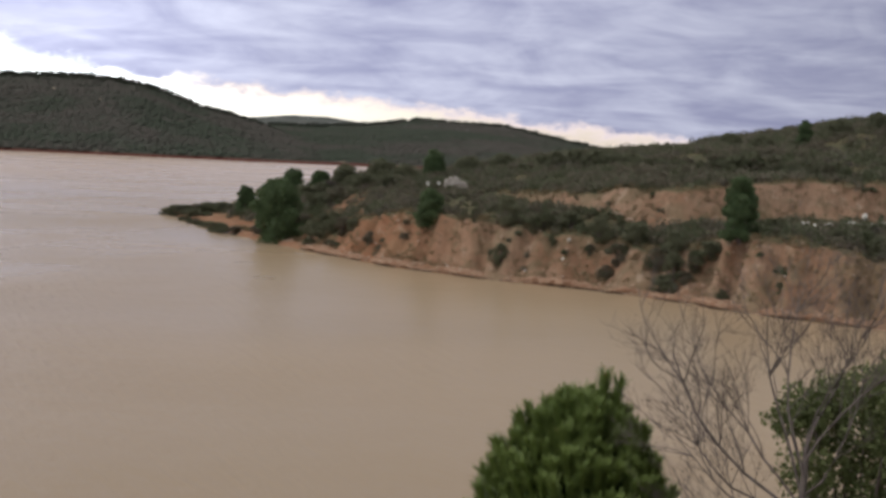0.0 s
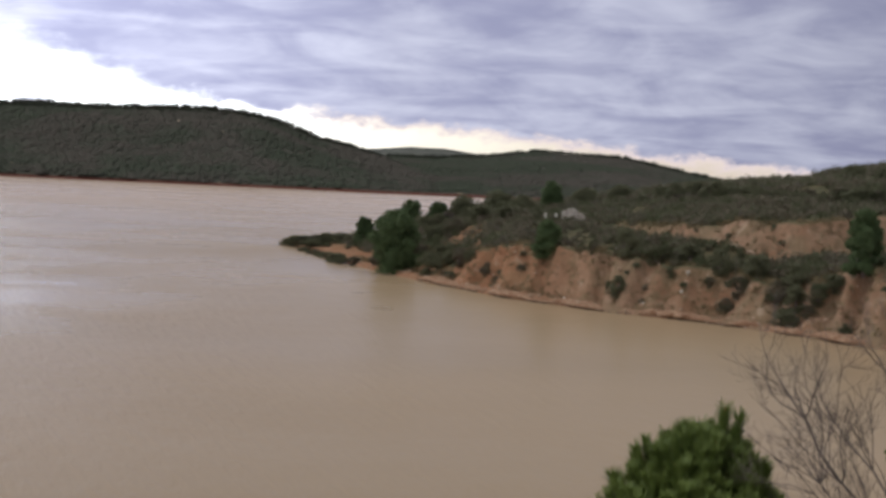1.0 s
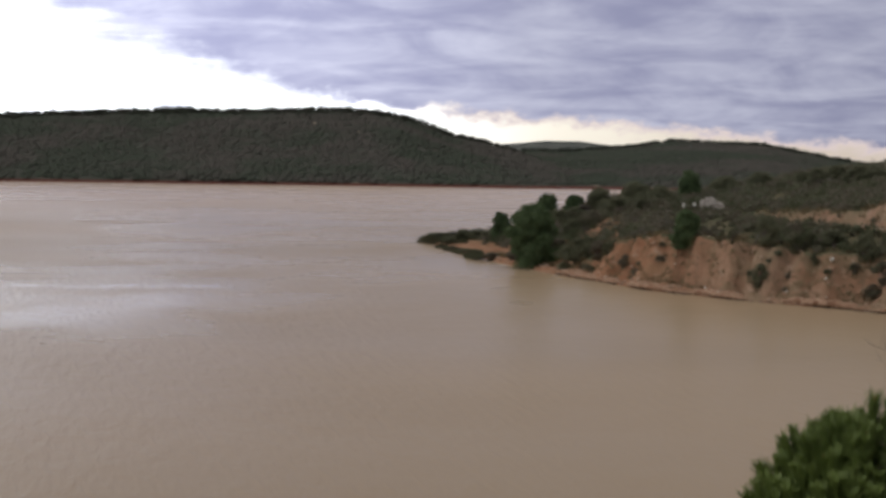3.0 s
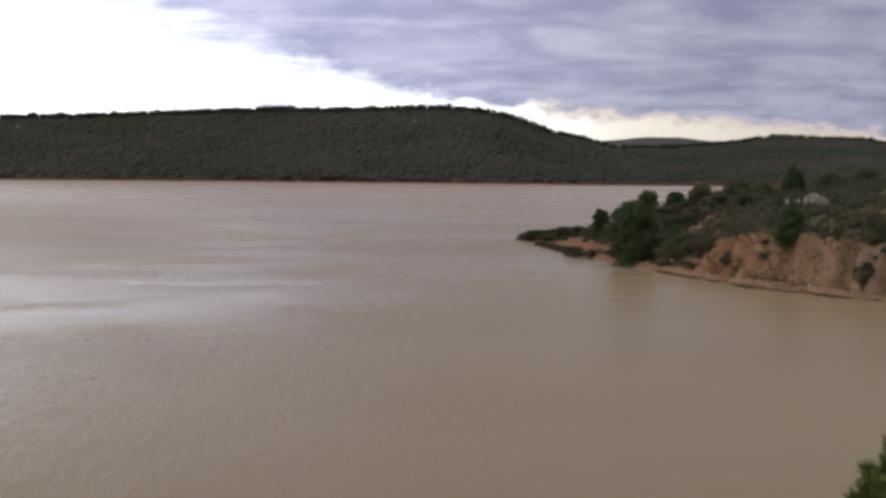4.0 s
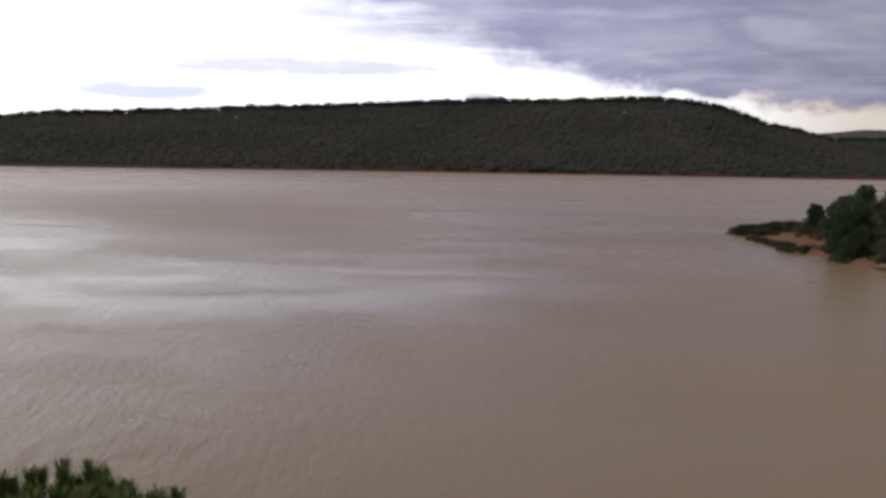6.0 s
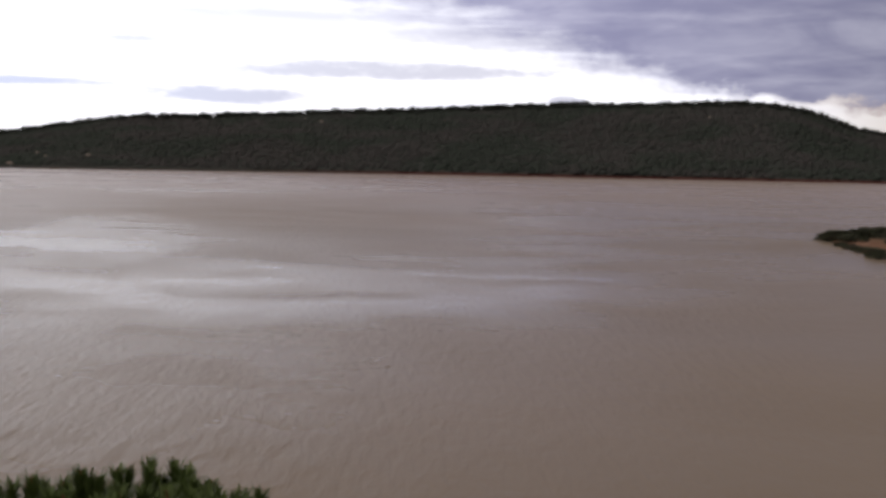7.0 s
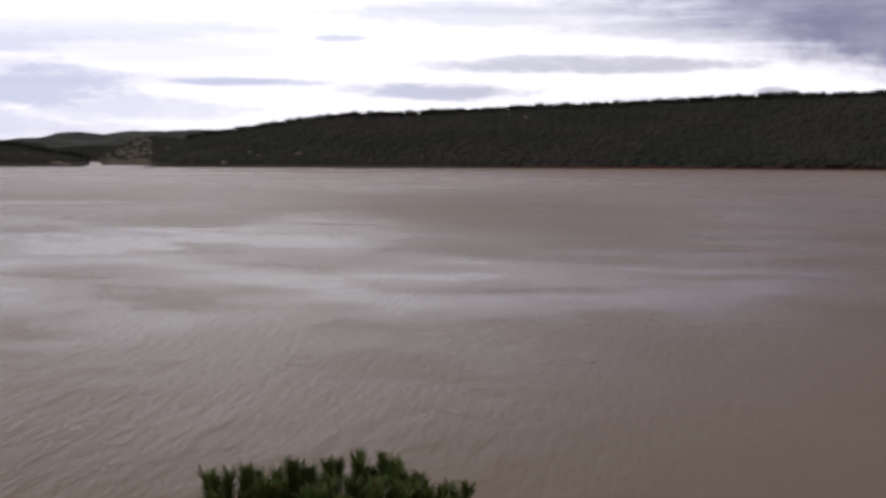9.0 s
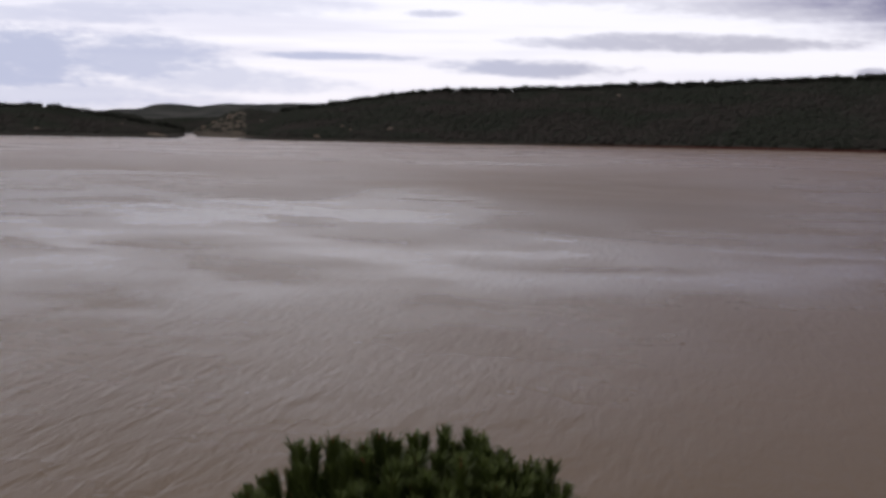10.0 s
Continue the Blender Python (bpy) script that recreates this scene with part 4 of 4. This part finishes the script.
def far_woods():
    """Close low woods over the slopes: small lumpy crowns, each a dented dome."""
    rng = np.random.default_rng(12)
    n = 62000
    az, r = rng.uniform(-10, 57, n), np.sqrt(rng.uniform(903 ** 2, 1420 ** 2, n))
    z = far_height(az, r)
    slip = (az > 44.9) & (az < 47.0) & (r > 990) & (r < 1310) & (rng.uniform(0, 1, n) < 0.9)
    keep = (z > 2.2) & ~slip
    az, r, z = az[keep], r[keep], z[keep]
    n = len(az)
    x, y = -r * np.sin(np.radians(az)), r * np.cos(np.radians(az))
    h = rng.gamma(9.0, 0.1, n) + 0.6
    wide = h * rng.uniform(1.0, 1.6, n)
    sides = 6
    turn = rng.uniform(0, 2 * math.pi, (n, 1)) + np.arange(sides) * 2 * math.pi / sides
    rings = []
    for rad, up in ((0.95, -0.1), (0.85, 0.55)):
        q = rad * wide[:, None] * rng.uniform(0.75, 1.2, (n, sides))
        rings.append(np.stack([x[:, None] + q * np.cos(turn), y[:, None] + q * np.sin(turn), z[:, None] + h[:, None] * (up + rng.uniform(-0.1, 0.12, (n, sides)))], 2))
    top = np.stack([x + rng.uniform(-0.2, 0.2, n) * wide, y + rng.uniform(-0.2, 0.2, n) * wide, z + h], 1)[:, None]
    v = np.concatenate([*rings, top], 1).reshape(-1, 3)
    f = []
    for i in range(sides):
        k_ = (i + 1) % sides
        f += [(i, k_, sides + k_), (i, sides + k_, sides + i), (sides + i, sides + k_, 2 * sides)]
    faces = (np.arange(n)[:, None, None] * (2 * sides + 1) + np.array(f)[None]).reshape(-1, 3)
    return mesh_of("far_woods", v, faces, WOODS, True)


def crest_trees():
    """A row of even trees along the crests, broken by a few gaps."""
    rng = np.random.default_rng(13)
    az, r, h = [], [], []
    for foot, crest, angles, heights in RIDGES:
        if crest > 1500 or foot in (1000, 1040):
            continue
        a0, a1 = max(angles[0], -8), min(angles[-1], 57)
        if heights[4] > 1.1:
            a0, a1 = 5.6, 43.6
        n = int((a1 - a0) * 42)
        a = np.sort(rng.uniform(a0, a1, n))
        gap = np.sin(a * 4.7) + np.sin(a * 7.9 + 1.0) + 0.6 * np.sin(a * 17.0)
        a = a[gap < 1.75]
        az.append(a)
        r.append(crest - 5 + rng.normal(0, 4, len(a)))
        h.append((np.clip((a - 5.0) / 4.0, 0.2, 1.0) if a0 == 5.6 else 1.0) * rng.normal(4.0, 0.5, len(a)) * (1 + 0.16 * np.sin(a * 9.0) * np.sin(a * 3.1)))
    az, r, h = (np.concatenate(q) for q in (az, r, h))
    return crowns(az, r, h, 44, 0.8, rng, "crest_trees", CREST)


tagged(new("far_woods", far_woods()), "grey-green evergreen woods on the far hillsides", "woods", kind="stuff")
tagged(new("crest_trees", crest_trees()), "dark even row of trees along the far ridge", "trees", kind="stuff")


# ---- pale rock outcrops and bare slips on the far slopes ----
def far_spot(az, el):
    """Where the line of sight at that azimuth and elevation first meets the far slopes."""
    r = np.arange(890.0, 2600.0, 2.0)
    z = far_height(np.full(r.shape, az), r)
    up = np.degrees(np.arctan2(z - 11.0, r))
    i = int(np.argmax(up >= el))
    x, y = place(az, r[i])
    return x, y, float(z[i])


outcrops = [stone_mesh("rock_outcrop", 120 + i, PALE_EARTH, 3) for i in range(3)]
rng = np.random.default_rng(121)
for i, (a, e, w, h) in enumerate([(45.6, 0.12, 7, 7), (46.2, -0.1, 6, 5), (46.6, -0.3, 6, 6), (44.35, -0.02, 6, 4), (39.3, -0.25, 6, 6), (42.2, -0.55, 6, 3), (52.8, -0.5, 9, 4), (48.5, -0.58, 11, 2.5), (48.2, -0.62, 9, 2), (49.7, -0.25, 6, 4),
                                  (41.2, -0.15, 4, 4), (40.9, -0.3, 3, 4), (31.0, 1.35, 5, 3), (30.4, 1.3, 4, 2.5), (15.2, 1.7, 5, 2.5), (21.0, 1.6, 4, 2), (13.4, 1.4, 6, 2.5), (25.5, 1.4, 4, 2)]):
    x, y, z = far_spot(a, e)
    ob = new("rock_outcrop", outcrops[i % 3])
    ob.matrix_basis = Matrix.LocRotScale((x, y, z), Euler((0.25, 0.1, radians(a) + rng.uniform(-0.4, 0.4))), (w, w * 0.7, h))
    tagged(ob, "pale bare earth outcrop on a wooded far slope", "outcrop", "far outcrops")


# ---- near plants on the bank ----
BUD = bark_material("pine_bud", (0.14, 0.07, 0.03), (0.26, 0.14, 0.07))


def shoot_mesh(name, seed, mat, needles=230, length=0.27, spread=0.078, lift_lo=1.4, lift_hi=3.4):
    """An upright pine shoot: a woody stalk with needles all round, swept upwards."""
    rng = np.random.default_rng(seed)
    t = rng.uniform(0.0, 1.0, needles)
    a = rng.uniform(0, 2 * math.pi, needles)
    lift = rng.uniform(lift_lo, lift_hi, needles)
    out = np.stack([np.cos(a), np.sin(a), lift], 1)
    out /= np.linalg.norm(out, axis=1, keepdims=True)
    root = np.stack([0 * t, 0 * t, t * length * 0.85], 1)
    reach = spread * 1.7 * rng.uniform(0.7, 1.15, needles) * (0.8 + 0.3 * t)
    tip = root + out * reach[:, None]
    side = np.stack([-np.sin(a), np.cos(a), 0 * a], 1) * 0.006
    v = np.stack([root - side, root + side, tip + side * 0.5, tip - side * 0.5], 1).reshape(-1, 3)
    i = np.arange(needles)[:, None] * 4
    f = np.concatenate([i + [0, 1, 2], i + [0, 2, 3]])
    sv, sf = tube([(0, 0, -0.15), (0, 0, length * 0.5), (0, 0, length)], [0.012, 0.008, 0.004], 4)
    return joined([(v, f), (sv, sf)])


def near_pine(label, az, d, top, radius, power, cap, shoots, seed, tallest, bulk=1.0, ragged=0.05, splay=0.36, **shape):
    """A young pine whose crown is a dome of upright shoots, with inner sprays, limbs and a trunk."""
    rng = np.random.default_rng(seed)
    x, y = place(az, d)
    gz = land_z(x, y)
    ob = tagged(new("pine_tree"), label, "pine")
    ob.location = (x, y, gz - 0.1)
    height = top - gz + 0.1
    depth = min(3.4, height - 0.8)
    trunk = np.stack([0.05 * np.sin(np.linspace(0, 3, 7)), 0.04 * np.cos(np.linspace(0, 3, 7)), np.linspace(0, height - 0.35, 7)], 1)
    part("trunk", mesh_of("trunk", *tube(trunk, np.linspace(0.13, 0.02, 7), 10), BARK, True), ob, "straight grey-brown trunk")
    variants = [shoot_mesh("shoot", seed + i, PINE, **shape) for i in range(6)]
    meshes = [mesh_of("shoot", *v, PINE) for v in variants]
    bud = mesh_of("bud", *tube([(0, 0, 0.19), (0, 0, 0.23), (0.003, 0, 0.275), (0.004, 0, 0.295)], [0.006, 0.016, 0.013, 0.003], 6), BUD, True)
    rest, inner = [], []
    spots = []
    for i in range(shoots):
        dz = depth * rng.uniform(0, 1) ** 1.5
        a = rng.uniform(0, 2 * math.pi)
        lump = 1 + 0.16 * math.sin(3 * a + seed) + 0.10 * math.sin(7 * a + dz * 4)
        r = min(cap, radius * (dz + 0.01) ** power) * lump * (rng.uniform(0.1, 1.0) ** 0.5 if power < 0.3 and dz < 0.35 else rng.uniform(0.86, 1.03))
        spots.append((dz, a, r))
    for i, (dz, dx_) in enumerate(tallest):
        spots.append((dz, None, dx_))
    right = Vector((math.cos(radians(az)), math.sin(radians(az)), 0))
    spots.sort(key=lambda q: q[0])
    for i, (dz, a, r) in enumerate(spots):
        if a is None:
            p = Vector((right.x * r, right.y * r, height - 0.30 - dz))
            tilt, a, size = 0.06, 0.0, 1.15
        else:
            p = Vector((r * math.cos(a), r * math.sin(a), height - 0.33 - dz + rng.uniform(-ragged, ragged)))
            tilt, size = 0.06 + splay * (dz / depth) ** 0.7 + rng.uniform(-0.16, 0.16), rng.uniform(0.66, 1.12) * bulk
        m = Matrix.LocRotScale(p, Euler((0, tilt, a)).to_quaternion() @ Euler((0, 0, rng.uniform(0, 6.28))).to_quaternion(), (size, size, size * rng.uniform(0.9, 1.15)))
        if i < 300:
            s = part("shoot", meshes[i % 6], ob)
            s.matrix_basis = m
            if i % (4 if bulk > 1 else 24) == 0:
                part("bud", bud, s, "brown resinous bud")
        else:
            v, f = variants[i % 6]
            mm = np.array(m)
            rest.append((v @ mm[:3, :3].T + mm[:3, 3], f))
        if i % 5 == 0:
            base = np.array([0, 0, max(0.6, height - 0.9 - dz * 1.1)])
            end = np.array(p)
            inner.append(tube([base, (base + end) / 2 - (0, 0, 0.05), end], [0.022, 0.014, 0.008], 5))
    part("lower_foliage", mesh_of("lower_foliage", *joined(rest), PINE), ob)["kind"] = "stuff"
    part("limbs", mesh_of("limbs", *joined(inner), BARK, True), ob, "thin branching limbs")
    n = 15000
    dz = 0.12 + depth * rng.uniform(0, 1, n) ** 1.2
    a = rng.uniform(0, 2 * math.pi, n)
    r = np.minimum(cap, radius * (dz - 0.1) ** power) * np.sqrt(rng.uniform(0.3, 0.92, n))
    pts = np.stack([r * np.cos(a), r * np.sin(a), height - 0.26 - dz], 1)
    part("inner_needles", leaf_cards(pts, 0.045, rng, "inner_needles", PINE_SHADED, 3.0), ob)["kind"] = "stuff"
    return ob


near_pine("young green pine with upright shoots on the bank", -5.9, 14.0, 8.76, 0.86, 0.44, 1.6, 1500, 31,
          [(0.0, -0.06), (-0.13, 0.17), (-0.12, 0.31), (0.06, 0.08), (0.0, 0.26), (0.3, 0.5)], 0.92, 0.07, 0.85, needles=190, length=0.25, spread=0.085, lift_lo=0.9, lift_hi=2.6)
near_pine("broad low-domed pine with ragged upright shoots", 37.7, 11.0, 8.50, 1.5, 0.22, 2.1, 1150, 41,
          [(-0.12, -0.38), (-0.04, -0.24), (0.02, -0.06), (0.03, -0.5), (0.05, 0.09), (0.0, -0.97), (-0.02, -0.86), (0.0, -0.73), (0.05, -0.6), (0.08, 0.4), (0.08, 0.54), (0.16, 0.71), (0.24, 0.85), (0.42, -1.38)], 1.1, 0.09, 0.5, needles=260, length=0.27, spread=0.066, lift_lo=0.9, lift_hi=2.3)


def bare_tree():
    """Leafless tree: a trunk and limbs that fork into fine twigs."""
    rng = np.random.default_rng(19)
    az, d = -14.5, 13.0
    x, y = place(az, d)
    gz = land_z(x, y)
    ob = tagged(new("bare_tree"), "leafless grey tree with fine upswept twigs", "tree")
    ob.location = (x, y, gz - 0.1)
    right = np.array([math.cos(radians(az)), math.sin(radians(az)), 0])
    back = np.array([right[1] * -1, right[0], 0])
    up = np.array([0, 0, 1.0])
    trunk = np.array([(0, 0, 0), (0.03, 0.02, 1.2), (-0.02, 0, 2.6), (0.02, 0.02, 4.05)])
    part("trunk", mesh_of("trunk", *tube(trunk, [0.085, 0.06, 0.05, 0.026], 8), TWIG, True), ob, "grey trunk")

    def grow(start, way, length, radius, level, pieces):
        n = 6
        path, p, w = [start], start, way
        for i in range(n):
            w = w + rng.normal(0, 0.15, 3) + up * 0.05
            w /= np.linalg.norm(w)
            p = p + w * length / n
            path.append(p)
        pieces.append(tube(path, np.linspace(radius, radius * 0.35, n + 1), 5 if level < 2 else 3))
        if level == 3:
            return
        for i in range({0: 10, 1: 6, 2: 5}[level]):
            q = rng.uniform(0.25, 1.0)
            at = path[min(n, 1 + int(q * (n - 1)))]
            side = rng.normal(size=3)
            side -= side @ w * w
            side /= np.linalg.norm(side)
            grow(at, w * 0.75 + side * 0.6 + up * 0.15, length * rng.uniform(0.32, 0.55), max(radius * 0.40, 0.0015), level + 1, pieces)

    for start_z, lr, bk, ln, rad in [(3.35, -1.0, 0.0, 1.95, 0.019), (3.5, -0.8, 0.2, 1.6, 0.014), (3.3, -1.7, -0.2, 1.45, 0.014), (3.6, -0.42, 0.1, 1.65, 0.016), (3.8, -0.1, -0.1, 1.75, 0.015), (4.0, 0.12, 0.1, 1.7, 0.014), (3.9, 0.35, -0.1, 1.55, 0.013), (3.6, 0.75, 0.2, 1.4, 0.012), (3.9, 0.02, 0.3, 1.5, 0.012), (3.0, -1.5, 0.3, 1.6, 0.012), (2.8, -1.9, 0.1, 1.5, 0.011)]:
        pieces = []
        w = right * lr + back * bk + up * 0.9
        grow(np.array([0, 0, start_z]), w / np.linalg.norm(w), ln, rad, 0, pieces)
        limb = part("limb", mesh_of("limb", *pieces[0], TWIG, True), ob)
        part("twig_spray", mesh_of("twig_spray", *joined(pieces[1:]), TWIG, True), limb)["kind"] = "stuff"


bare_tree()


def near_oak():
    """Evergreen oak in clumps, with gaps between them."""
    rng = np.random.default_rng(29)
    az, d = -17.0, 15.0
    x, y = place(az, d)
    gz = land_z(x, y)
    ob = tagged(new("oak_tree"), "dark evergreen oak with clumped small leaves", "tree")
    ob.location = (x, y, gz - 0.1)
    right = np.array([math.cos(radians(az)), math.sin(radians(az)), 0])
    back = np.array([-right[1], right[0], 0])
    clumps = []
    for r, z, q, s in [(-0.62, 8.62, 0, 0.30), (-0.85, 8.45, 0.1, 0.24), (-0.35, 8.72, 0.2, 0.3), (-0.1, 8.66, -0.1, 0.3), (-0.45, 8.35, 0.3, 0.3), (0.15, 8.9, 0.1, 0.36), (0.45, 9.0, 0.2, 0.4), (-0.55, 7.95, -0.1, 0.33),
                       (-0.1, 8.1, 0.1, 0.36), (0.25, 8.4, -0.2, 0.4), (0.65, 8.5, 0.1, 0.45), (0.1, 7.6, 0, 0.45), (-0.45, 7.4, 0.2, 0.4), (0.7, 7.8, -0.2, 0.5), (-0.2, 7.0, -0.1, 0.5), (0.5, 7.1, 0.2, 0.5), (0.15, 8.95, -0.4, 0.25)]:
        clumps.append((right * r + back * q + (0, 0, z - gz + 0.1), s))
    tr = np.array([(0, 0, 0), (0.05, 0, 1.2), (-0.05, 0.05, 2.6), (0, 0, 4.0)])
    part("trunk", mesh_of("trunk", *tube(tr, [0.14, 0.11, 0.08, 0.04], 8), BARK, True), ob, "dark trunk")
    for c, s in clumps:
        n = int(12500 * s * s)
        off = rng.normal(size=(n, 3))
        off /= np.linalg.norm(off, axis=1, keepdims=True)
        off *= rng.uniform(0.2, 1.0, (n, 1)) ** 0.6 * (1 + 0.3 * np.sin(off[:, :1] * 7 + s * 40))
        branch = part("branch", mesh_of("branch", *tube([tr[2], (tr[2] + c) / 2 - (0, 0, 0.1), c], [0.03, 0.02, 0.008], 5), BARK, True), ob)
        part("leaf_clump", leaf_cards(c + off * s * (1.05, 1.05, 0.9), 0.034, rng, "leaf_clump", OAK), branch)["kind"] = "stuff"


near_oak()
